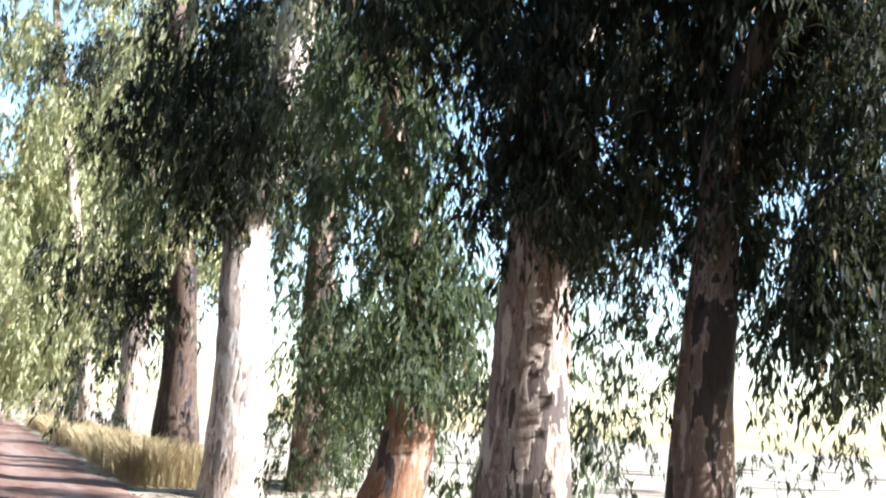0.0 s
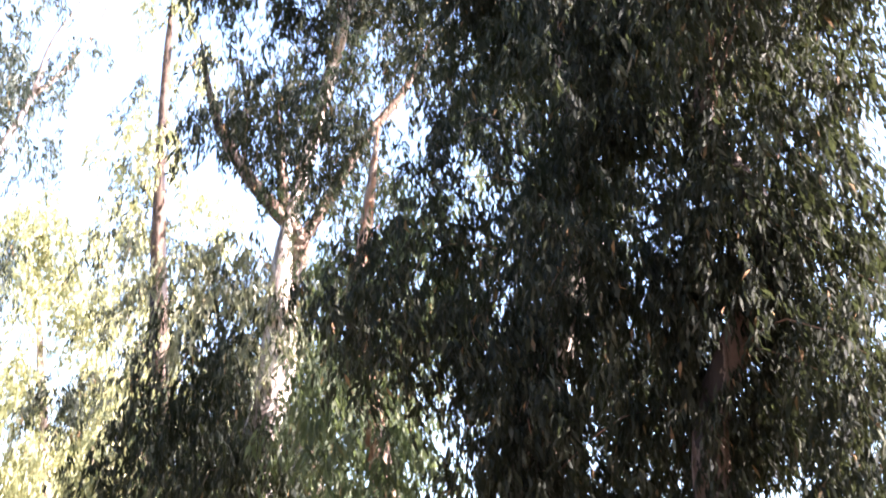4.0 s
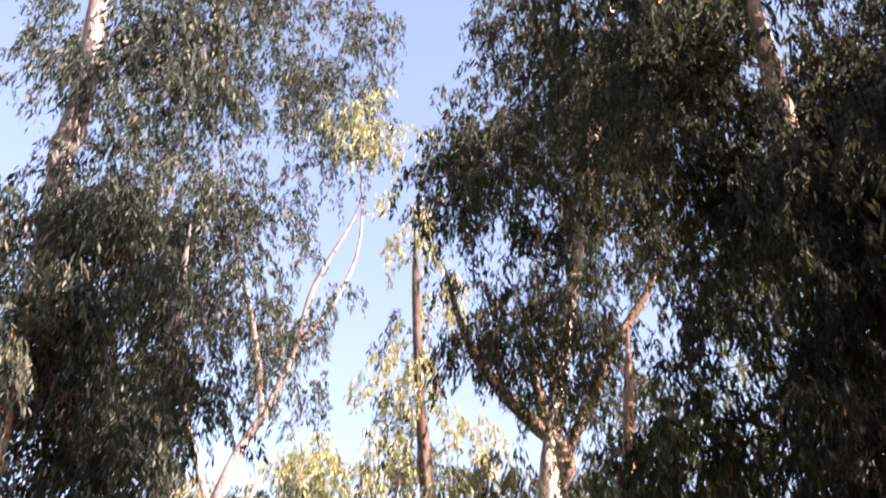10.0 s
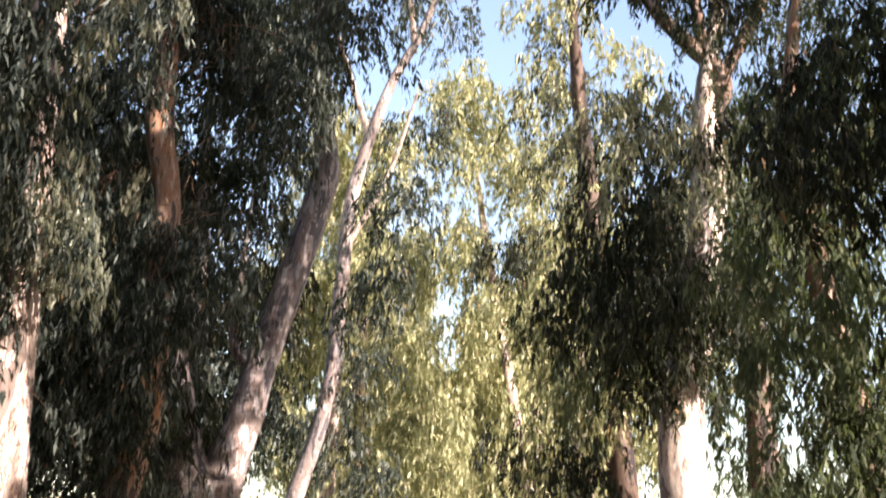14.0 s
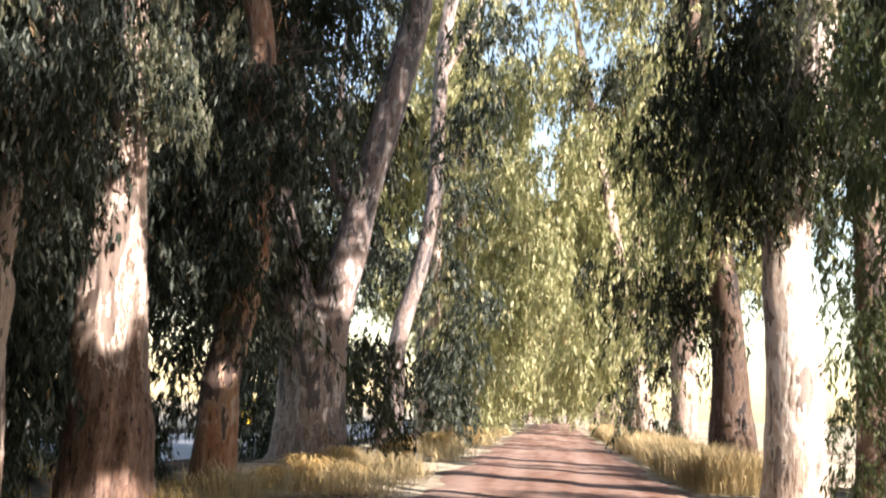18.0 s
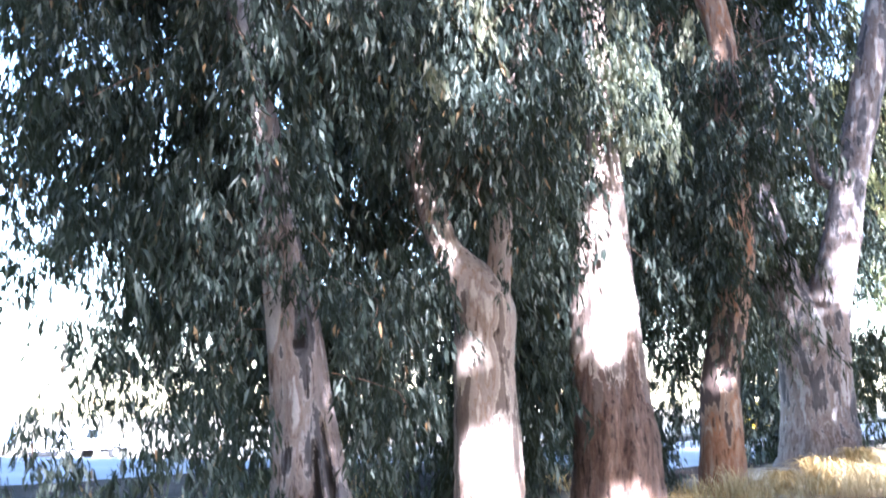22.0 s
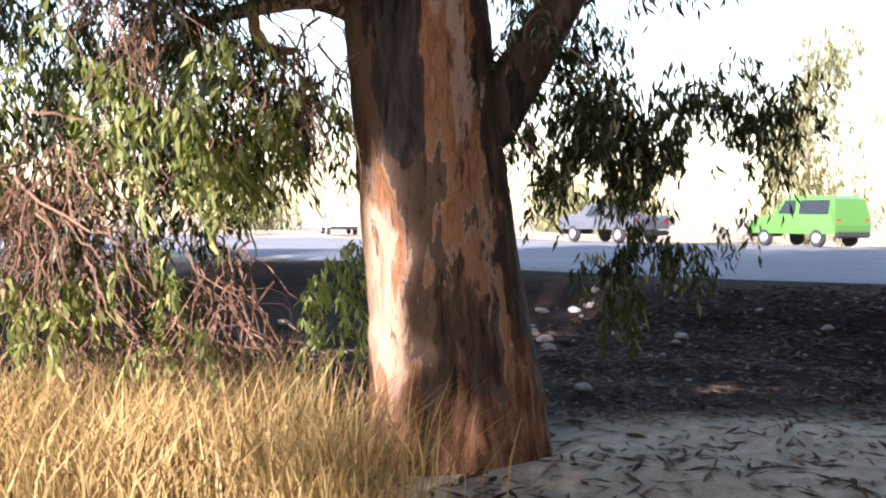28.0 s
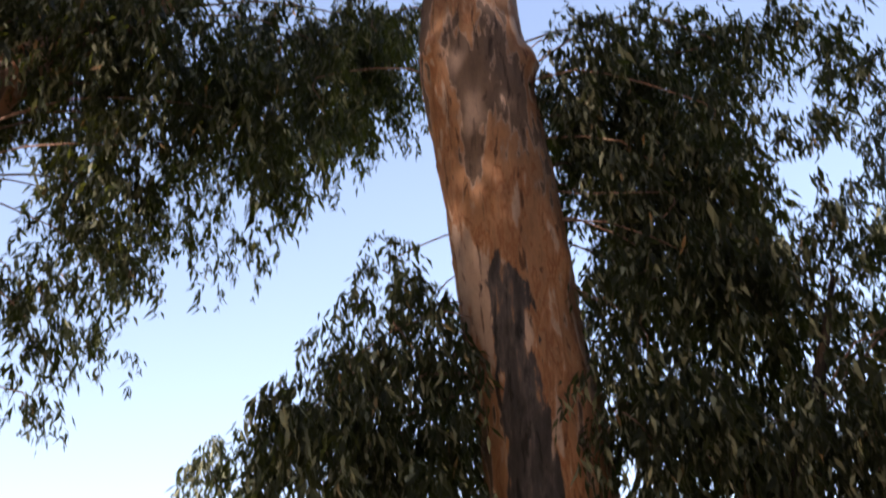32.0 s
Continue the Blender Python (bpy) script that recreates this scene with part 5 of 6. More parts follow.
R4k_CLUMPS = [(5.5, 20.1, 15.3, 0.71, 0.9), (5, 19.6, 13.6, 0.55, 0.9), (5.9, 18.7, 14, 0.6, 0.8), (7.2, 20.3, 16.8, 0.68, 0.8), (5.7, 22.5, 18.5, 0.89, 0.9), (5.9, 19.8, 13.2, 0.55, 0.8), (3.9, 22.6, 16.1, 0.7, 0.7), (3.4, 22, 17.3, 0.7, 0.7)]
Cg_CLUMPS = [(-7.6, 18.5, 14.3, 1.22, 0.8), (-7.2, 21.9, 17, 1.28, 0.8), (-5.4, 21.3, 17, 1.24, 0.8), (-4.2, 23, 16.6, 1, 0.7), (-7.7, 21.1, 10.9, 1, 0.8), (-4.8, 22, 12.2, 0.9, 0.8), (-3.4, 20.6, 12.2, 0.6, 0.7), (-7.3, 21.6, 14, 0.94, 0.8), (-8.4, 21.8, 13.6, 1.08, 0.8), (-5.8, 22.3, 14.5, 0.82, 0.8), (-3.8, 20.9, 10.3, 0.59, 0.7), (-4.8, 22.1, 9, 0.73, 0.8)]
N_YOUNG = [(-7.0, -0.66, 1.05, 0.17, 1.4), (-7.0, -1.5, 1.2, 0.18, 1.4), (-7.0, -0.83, 0.7, 0.17, 1.3), (-7.0, -1.84, 1.4, 0.19, 1.3), (-7.9, 0.40, 1.25, 0.17, 1.6), (-7.9, 0.40, 0.85, 0.13, 1.4), (-7.0, -2.1, 0.9, 0.17, 1.2)]
Nk_CLUMPS = [(-7.6, 4.1, 5.6, 0.45, 1), (-7.6, 4.5, 6.2, 0.45, 1), (-7.6, 4.6, 5.5, 0.3, 0.9), (-7.7, 3.9, 6.4, 0.4, 0.9), (-7.2, 2.45, 1.4, 0.27, 1.3), (-7.2, 2.35, 1.8, 0.28, 1.3), (-7.25, 2.62, 1.6, 0.22, 1.2), (-7.2, 2.98, 1.8, 0.18, 1.1), (-7.2, 2.15, 2.1, 0.25, 1.2), (-7.3, 2.75, 2.15, 0.24, 1.1), (-7.4, 1.9, 1.95, 0.14, 1.0), (-7.3, 3.25, 2.2, 0.18, 1.0), (-8.0, 1.7, 7.2, 0.5, 1.2), (-8.0, 1.9, 6.4, 0.5, 1.2), (-8.0, 1.5, 8.0, 0.5, 1.2), (-8.2, 2.3, 7.6, 0.55, 1), (-8.1, 2.2, 8.7, 0.5, 1), (-8.1, -2.2, 3, 0.26, 0.8), (-7.5, -1.8, 3.2, 0.24, 0.8), (-7.4, -2, 2.3, 0.2, 0.8), (-7.5, -1.5, 2.9, 0.24, 0.8), (-7.8, -1.3, 3.2, 0.25, 0.8), (-7.8, -1, 2.8, 0.24, 0.8), (-8.2, -1.9, 2.6, 0.22, 0.7)]
N2b_CLUMPS = [(-9.4, -1.2, 9.9, 0.52, 1), (-9.1, -0.5, 10, 0.38, 1), (-8.9, -1.3, 8.5, 0.35, 0.8), (-9.3, -0.8, 9.2, 0.37, 0.9), (-8.6, -1.6, 7.6, 0.27, 0.7), (-9, -0.4, 9.3, 0.24, 0.8), (-8.9, -3.4, 7, 0.4, 0.8), (-8.2, -3.5, 5.9, 0.31, 0.8), (-8.1, -2.6, 6.3, 0.23, 0.7), (-9.5, -2.6, 9.7, 0.52, 1), (-9.3, -2, 8.4, 0.36, 0.8)]

R1_RIGHT = [(6.7, 7.4, 3.3, 0.5, 1), (7.2, 7.4, 3.0, 0.5, 1), (6.9, 7.0, 2.6, 0.35, 1), (7.4, 7.9, 2.7, 0.45, 1), (7.0, 7.3, 3.9, 0.5, 1), (6.4, 7.1, 3.0, 0.35, 1), (7.6, 7.6, 3.6, 0.5, 1), (7.3, 7.1, 2.3, 0.25, 0.8), (6.6, 7.0, 2.1, 0.18, 0.8)]
Q0_LOW = [(-6.6, 6.9, 1.3, 0.35, 0.9), (-7.2, 6.6, 1.0, 0.35, 0.8), (-6.2, 7.4, 0.8, 0.3, 0.8), (-7.6, 6.3, 1.5, 0.35, 0.8), (-6.9, 6.5, 0.7, 0.25, 0.6), (-6.4, 7.1, 1.8, 0.35, 1), (-7.4, 7.0, 0.6, 0.3, 0.6), (-8.1, 6.2, 1.2, 0.3, 0.6)]
A_FRONT = [(-6.2, 10.9, 4.7, 0.5, 1), (-6.5, 10.6, 5.4, 0.55, 1), (-5.9, 10.9, 5.3, 0.5, 1), (-6.9, 10.6, 4.9, 0.42, 1), (-5.6, 11.2, 4.4, 0.4, 1), (-6.1, 10.7, 6.2, 0.6, 1), (-5.5, 11.3, 6.0, 0.5, 1), (-6.7, 10.3, 6.6, 0.55, 1), (-5.4, 11.5, 7.0, 0.55, 1), (-5.6, 11.4, 3.5, 0.3, 0.9), (-5.9, 10.8, 7.4, 0.6, 1), (-5.3, 11.6, 7.9, 0.5, 1), (-5.7, 11.2, 8.6, 0.6, 1), (-6.0, 10.8, 4.1, 0.3, 0.9)]
C_FRONT = [(-5.7, 20.1, 3.9, 0.5, 1), (-6.2, 19.8, 4.6, 0.55, 1), (-5.6, 20.2, 5.2, 0.5, 1), (-6.0, 19.9, 5.9, 0.55, 1), (-6.4, 19.7, 6.6, 0.5, 0.9), (-5.4, 20.3, 6.6, 0.5, 0.9), (-5.9, 20.0, 8.2, 0.5, 0.7)]
R2B_FRONT = [(5.3, 14.3, 2.7, 0.45, 1), (5.8, 14.5, 2.8, 0.45, 0.9), (5.5, 14.4, 3.3, 0.6, 1), (5.1, 14.5, 3.8, 0.55, 1), (5.8, 14.3, 4.0, 0.6, 1), (5.4, 14.4, 4.8, 0.6, 1), (6.1, 14.5, 2.4, 0.3, 0.8), (4.9, 14.5, 2.6, 0.3, 0.8)]


def sunward(x, y, heights, seed, dens, reach=17.5, r=(0.35, 0.7)):
    """Leaf clumps added to the other row, to throw dappled shade on a trunk at (x, y)."""
    q = random.Random(seed)
    out = []
    for h in heights:
        s = reach + q.uniform(-1.2, 1.2)
        out.append((x + toward.x * s + q.uniform(-0.25, 0.25), y + toward.y * s + q.uniform(-0.25, 0.25), h + toward.z * s, q.uniform(*r), dens))
    return out


SHADE_A = sunward(-6.5, 11.8, (1.6, 2.0, 2.5, 2.9), 201, 1.0) + sunward(-6.4, 15.7, (0.9, 1.2, 1.5, 1.8, 2.1), 202, 2.0)
SHADE_C = sunward(-6.4, 21.0, (0.3, 0.9, 1.5, 3.4, 4.2, 5.0, 6.5, 8.0), 203, 0.8)
SHADE_D = sunward(-6.5, 29.3, (0.6, 1.4, 2.2, 3.0, 3.6), 204, 0.7, r=(0.5, 0.8)) + sunward(-7.2, 29.1, (3.5, 4.6, 5.7, 6.8, 7.8), 205, 0.8, r=(0.3, 0.45))

RIGHT, LEFT = "gum trees along the right of the track", "gum trees along the left of the track"
COVER = 3.1
# the first two trees' high clumps lie out of view, added for shade
grow_tree("old gum tree with a leaning shaded trunk and hanging leaves", R1_STEMS, R1_CLUMPS + fill(61, 10, (5.5, 9.5), (7.2, 11), (9.5, 15), (0.9, 1.4), 0.7) + R1_RIGHT + R1b_CLUMPS + SHADE_A, BARK_BROWN, LEAF, 0.145, COVER, 11, group=RIGHT, high=fill(64, 11, (5.5, 9.5), (6.6, 11), (15, 23), (0.9, 1.4), 0.8))
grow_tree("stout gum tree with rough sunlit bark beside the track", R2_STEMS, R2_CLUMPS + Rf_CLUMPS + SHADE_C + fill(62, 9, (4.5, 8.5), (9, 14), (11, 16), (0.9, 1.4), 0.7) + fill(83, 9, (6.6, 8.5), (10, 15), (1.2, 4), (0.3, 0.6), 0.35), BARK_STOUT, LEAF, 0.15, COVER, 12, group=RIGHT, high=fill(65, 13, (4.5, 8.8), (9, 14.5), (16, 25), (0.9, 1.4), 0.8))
grow_tree("gum tree with a tilted orange-lit trunk", R2b_STEMS, R2b_CLUMPS + R2B_FRONT + R2c_CLUMPS + SHADE_D + fill(63, 12, (7.0, 9.5), (13.5, 18), (8, 23), (0.8, 1.2), 0.7) + fill(84, 10, (6.6, 8.4), (14, 17), (1.0, 5), (0.4, 0.8), 0.4), BARK_RUST, LEAF_MID, 0.20, COVER, 13, group=RIGHT)
grow_tree("slim gum tree with a brown trunk", R3_STEMS, R3_CLUMPS + fill(85, 9, (7.6, 9.6), (23, 28), (1.2, 5), (0.6, 1.0), 0.5), BARK_BROWN, LEAF_MID, 0.22, COVER, 14, group=RIGHT)
# sun-whitened trunk bark, with browner bark on the limbs for their shade
grow_tree("tall gum tree with a white sunlit trunk and curling limbs", R4_STEMS, R4_CLUMPS + R4f_CLUMPS + R4g_CLUMPS + R4k_CLUMPS, BARK_SUN_WHITE, LEAF, 0.25, COVER, 15, group=RIGHT, limb_bark=BARK_BROWN, lit_clumps=R4h_CLUMPS, lit_leaf=LEAF_LIT)
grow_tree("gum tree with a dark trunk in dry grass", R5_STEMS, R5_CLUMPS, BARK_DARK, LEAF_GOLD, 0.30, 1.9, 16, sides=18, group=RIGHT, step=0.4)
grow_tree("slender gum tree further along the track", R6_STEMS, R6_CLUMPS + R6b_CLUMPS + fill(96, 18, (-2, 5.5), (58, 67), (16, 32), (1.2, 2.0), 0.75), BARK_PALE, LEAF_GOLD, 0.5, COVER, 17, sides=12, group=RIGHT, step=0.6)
grow_tree("gum tree with a thin pale bent trunk", E_STEMS, E_CLUMPS + L1_CLUMPS + fill(79, 20, (-9.5, 1.2), (40, 47), (36, 56), (1.1, 1.8), 0.6) + fill(71, 14, (-11, -7.5), (38, 50), (1.2, 12), (1.2, 1.9)), BARK_SLATE, LEAF_BLUE, 0.34, COVER, 18, sides=16, group=LEFT, step=0.4, limb_bark=BARK_PALE)
grow_tree("huge forked gum tree leaning over the track", D_STEMS, D_CLUMPS + fill(72, 22, (-11.5, -8), (27, 37), (4.6, 15), (1.0, 1.7)), BARK_SLATE, LEAF, 0.30, COVER, 19, group=LEFT, rough=0.09)
TREE_C = grow_tree("gum tree with peeling orange bark among leaves", C_STEMS, C_CLUMPS + C_FRONT + Cf_CLUMPS + Cg_CLUMPS + fill(73, 24, (-11.5, -7.6), (18, 26), (3.6, 14), (0.9, 1.5)), BARK_RUST, LEAF_BLUE, 0.24, COVER, 20, group=LEFT, limb_bark=BARK_SLATE, lit_clumps=[(-5.8, 20.5, 15.0, 0.7, 1), (-6.0, 20.4, 14.2, 0.5, 1), (-5.6, 20.6, 15.8, 0.5, 1), (-6.1, 20.0, 9.0, 0.4, 0.8)], lit_leaf=LEAF_LIT, high=fill(78, 14, (-8.2, -3.4), (19, 24), (17.5, 25), (0.7, 1.1), 0.8))
TREE_B = grow_tree("stout gum tree with a broad dappled trunk", B_STEMS, B_CLUMPS + fill(74, 24, (-11, -7.4), (14, 20), (1.6, 13), (0.8, 1.3)) + fill(77, 9, (-9.2, -7.3), (18.6, 22), (0.4, 3.0), (0.4, 0.65), 1.0), BARK_FOOT, LEAF_BLUE, 0.21, COVER, 21, sides=56, step=0.1, group=LEFT, rough=0.09, lit_clumps=Bf_CLUMPS + [(-5.75, 15.2, 6.3, 0.45, 1.3), (-5.6, 15.3, 5.8, 0.4, 1.3), (-6.0, 15.2, 6.9, 0.45, 1.2)], lit_leaf=LEAF_LIT)
TREE_A = grow_tree("forked gum tree with a pale patched trunk", A_STEMS, [c for c in A_CLUMPS if c[2] < 6.6] + A_FRONT + fill(75, 26, (-11, -7.4), (10.5, 16), (1.4, 13), (0.7, 1.2)), BARK_PALE, LEAF_BLUE, 0.18, COVER, 22, group=LEFT, lit_clumps=[c for c in A_CLUMPS if c[2] >= 6.6] + Af_CLUMPS, lit_leaf=LEAF_LIT, rough=0.08, step=0.12, sides=36)
TREE_Q0 = grow_tree("gum tree with hollows in its grey trunk", Q0_STEMS, Q0_CLUMPS + Q0b_CLUMPS + Qf_CLUMPS + [(x, y, z, r * 1.1, d * 1.7) for x, y, z, r, d in Qg_CLUMPS] + fill(76, 14, (-9.5, -6.5), (8.0, 11.5), (2.0, 9), (0.6, 1.0)) + [(x, y, z, r, d * 1.5) for x, y, z, r, d in Qh_CLUMPS] + Qi_CLUMPS + Q0_LOW, BARK_SLATE, LEAF_BLUE, 0.15, COVER, 23, group=LEFT, sides=120, step=0.04)
# right limb's bark is darkened for shade, the left limbs' orange for sun
TREE_N = grow_tree("near gum tree with tan and slate peeling bark", N_STEMS, N_CLUMPS + [(x, y, z, r, d * 0.7) for x, y, z, r, d in Ng_CLUMPS] + Nh_CLUMPS + Nk_CLUMPS + Nb_CLUMPS[9:] + [(x - 0.7, y + 0.2, z + 0.1, r, 0.6) for x, y, z, r, d in Nb_CLUMPS[:9] + Nd_CLUMPS] + [(x, y, z, r, d if z < 3.6 else d * 0.5) for x, y, z, r, d in Nc_CLUMPS] + Ne_CLUMPS, BARK_NEAR, LEAF_NEAR, 0.12, 4.0, 24, loose=0.42, sides=56, group=LEFT, rough=0.045, step=0.1, limb_bark=(BARK_LIMB, BARK_RUST, BARK_RUST), lit_clumps=[(x, y, z, r * 0.74, d * 1.35) for x, y, z, r, d in Nb_CLUMPS[:9] + Nd_CLUMPS] + N_YOUNG, lit_size=1.45)
grow_tree("gum tree whose leaves hang over the track's verge", N2_STEMS, N2_CLUMPS + N2b_CLUMPS, BARK_NEAR, LEAF_NEAR, 0.13, 3.6, 25, loose=0.4, group=LEFT)


def row_tree(x, y, height, seed, label, group, leaf=LEAF_GOLD, size=0.45, lean=0.0, low=2.5, cover=3.0, count=34, more=(), radius=(0.028, 0.055)):
    """A tree of the avenue that is seen from afar only, or not at all."""
    rng = np.random.default_rng(seed)
    r = 0.028 * height
    stem = [(x, y, 0, r), (x + lean * 0.1, y, height * 0.2, r * 0.8), (x + lean * 0.5, y + 0.3, height * 0.5, r * 0.55), (x + lean, y, height * 0.85, r * 0.15)]
    clumps = []
    for k in range(count):
        h = low + (height - low) * (k + rng.uniform(0, 1)) / count
        wide = height * 0.15 * (0.55 + 0.8 * math.sin(math.pi * min(1, (h - low) / (height - low) * 0.85 + 0.12)))
        a = rng.uniform(0, 6.28)
        clumps.append((x + lean * h / height + math.cos(a) * wide * rng.uniform(0.3, 1), y + math.sin(a) * wide * rng.uniform(0.3, 1), h, height * rng.uniform(*radius), rng.uniform(0.6, 1.2)))
    return grow_tree(label, [stem], clumps + list(more), BARK_PALE, leaf, size, cover, seed, sides=12, limbs=True, group=group, step=0.8)


FAR = "far gum tree with sunlit yellow-green leaves"
far_a = row_tree(-6.6, 58, 27, 31, FAR, LEFT, count=24, cover=5.0, radius=(0.034, 0.065))
row_tree(5.6, 48, 24, 32, FAR, RIGHT, LEAF, 0.42, low=2.6, more=[(3.4, 44, 26, 1.1, 0.7), (3.6, 44, 30, 1.1, 0.6), (3.0, 44, 22.5, 1.0, 0.7), (4.2, 45, 24, 1.2, 0.8)])
far_c = row_tree(5.9, 80, 29, 33, FAR, RIGHT, low=3.2, count=27, cover=5.0, radius=(0.034, 0.062))
rng_row = random.Random(5)
for k, y in enumerate((69, 78, 90, 101, 113, 126, 140, 156)):
    src = (far_c, far_a)[k % 2]
    copy_thing(src, pose(-6.6 + rng_row.uniform(-0.7, 0.7), y, 0, 0, 0, rng_row.uniform(0, 360)))["group"] = LEFT
for k, y in enumerate((94, 105, 118, 132, 147)):
    src = far_c
    copy_thing(src, pose(5.9 + rng_row.uniform(-0.7, 0.7), y, 0, 0, 0, rng_row.uniform(0, 360)))["group"] = RIGHT
for x, y in ((-3.5, 175), (3.0, 180), (0.5, 190), (-9, 185), (10, 178)):
    copy_thing(far_a, pose(x, y, 0, 0, 0, rng_row.uniform(0, 360)))["group"] = "gum trees at the track's end"
# unseen avenue trees behind and beside the camera, added to throw shade forward
BEHIND = "unseen gum tree shading the track"
back_a = row_tree(6.8, -2.6, 20, 41, BEHIND, RIGHT, LEAF, 0.50, low=3.8, cover=2.6, count=44, more=fill(89, 10, (5.5, 8.5), (-8.7, -6.8), (8.6, 13), (0.5, 0.8), 2.0) + fill(90, 9, (5.5, 8.5), (-11.2, -8.5), (11.6, 15), (0.6, 0.9), 2.0) + fill(91, 14, (5.5, 9), (-9.5, -4.5), (12, 19), (0.8, 1.3), 2.0) + fill(92, 14, (5.6, 8.4), (-8.8, -7.3), (8.2, 12.5), (0.45, 0.6), 3.0) + sunward(-6.5, 8.3, (0.2, 0.8, 1.4, 2.0, 2.7, 3.4), 206, 1.0) + fill(95, 12, (5.6, 8.6), (-3.3, -0.6), (7.6, 11.5), (0.5, 0.7), 2.0))
beside = row_tree(8.2, 1.4, 22, 44, BEHIND, RIGHT, LEAF, 0.34, low=8.5, cover=2.6, count=8, more=fill(93, 24, (6.6, 9.6), (-0.5, 4.2), (8, 22), (0.7, 1.2), 0.9))
behind = row_tree(7.4, -8.6, 23, 45, BEHIND, RIGHT, LEAF, 0.45, low=9, cover=2.8, count=30, more=fill(94, 18, (5.8, 9.2), (-12, -6), (10.5, 20), (0.8, 1.2), 1.0) + sunward(-7.3, 1.2, (0.5, 0.9, 1.25, 1.5, 1.75, 2.0, 2.3, 2.6), 207, 3.0, 20.0, (0.26, 0.36)))
back_b = row_tree(7.2, -15.6, 23, 42, BEHIND, RIGHT, LEAF, 0.50, low=12.6, cover=2.6, count=26)
copy_thing(back_b, pose(6.7, -20, 0, 0, 0, 130))
copy_thing(back_a, pose(6.4, -27, 0, 0, 0, 70))
for y, turn in ((-12.5, 200), (-19, 20), (-27, 290)):
    copy_thing(back_a, pose(-7.2, y, 0, 0, 0, turn))["group"] = LEFT
# crown added over the track, out of view, to hold back sky light
over = row_tree(-5.6, -11.5, 24, 43, BEHIND, LEFT, LEAF, 0.45, low=12, cover=2.4, count=16, more=fill(88, 22, (-5.5, 4.5), (-15, -3.5), (12.5, 19), (1.2, 2.0), 0.9))

# ---------------- grass ----------------
def grass(name, spots, count, height, material, label, seed, spread=0.28):
    """Upright bent blades in tufts round spots (x, y)."""
    rng = np.random.default_rng(seed)
    spots = np.array(spots)
    c = spots[rng.integers(0, len(spots), count)] + rng.normal(0, spread, (count, 2))
    z = ground_height(c[:, 0], c[:, 1]) - 0.02
    h = height * rng.uniform(0.45, 1.25, count)
    a = rng.uniform(0, 6.28, count)
    lean = rng.uniform(0.1, 0.95, count) * h
    wide = np.stack([-np.sin(a), np.cos(a), 0 * a], -1) * (0.0022 + 0.004 * rng.uniform(0, 1, count) * (1 + 0.06 * np.abs(c[:, 1])))[:, None]
    foot = np.stack([c[:, 0], c[:, 1], z], -1)
    mid = foot + np.stack([np.cos(a) * lean * 0.35, np.sin(a) * lean * 0.35, h * 0.6], -1)
    tip = foot + np.stack([np.cos(a) * lean, np.sin(a) * lean, h * 0.93], -1)
    tagged(part(name, quads(name, np.stack([foot, mid - wide, tip, mid + wide], 1)), material), label, "grass", kind="stuff")


def strip(seed, n, x0, x1, y0, y1):
    r = random.Random(seed)
    return [(r.uniform(x0, x1), y0 + (y1 - y0) * r.random() ** 1.7) for _ in range(n)]


grass("dry_grass", strip(1, 130, 3.2, 4.5, 24.6, 90), 26000, 1.0, STRAW, "tall bleached dry grass on the track's verge", 51, 0.22)
grass("dry_grass", strip(2, 40, -5.2, -3.0, 17, 80), 6500, 0.6, STRAW, "dry straw-coloured grass on the track's verge", 52)
grass("dry_grass", strip(3, 150, -8.6, -4.6, -5, 0.35), 21000, 0.74, GREENISH, "half-dry grass under the near gum tree", 53, 0.22)
grass("dry_grass", [(x, y) for x, y in strip(5, 50, -10.5, -7.6, -4, 6) if y < 0.2], 500, 0.26, GREENISH, "sparse brown grass at the foot of the bank", 55, 0.3)


def tussock(x, y, height, wide, seed):
    """A round tuft of long arching blades."""
    rng = np.random.default_rng(seed)
    n = 420
    a, s = rng.uniform(0, 6.28, n), rng.uniform(0.15, 1, n) ** 0.7
    h = height * rng.uniform(0.55, 1.15, n)
    out = np.stack([np.cos(a), np.sin(a), 0 * a], -1)
    side = np.stack([-np.sin(a), np.cos(a), 0 * a], -1) * (0.006 + 0.006 * rng.random(n))[:, None]
    foot = out * (rng.random(n) * wide * 0.22)[:, None]
    mid = foot + out * (s * wide * 0.34)[:, None] + np.array([0, 0, 1]) * (h * 0.8)[:, None]
    tip = foot + out * (s * wide)[:, None] + np.array([0, 0, 1]) * (h * (1.05 - 0.55 * s))[:, None]
    low = np.stack([foot - side, mid - side, mid + side, foot + side], 1)
    high = np.stack([mid - side, tip - side * 0.15, tip + side * 0.15, mid + side], 1)
    ob = tagged(part("grass_tussock", quads("grass_tussock", np.concatenate([low, high])), GREENISH), "round tussock of long pale arching grass blades", "grass tussock", "tussocks on the verge")
    ob.location = (x, y, float(ground_height(np.array(x), np.array(y))) - 0.03)


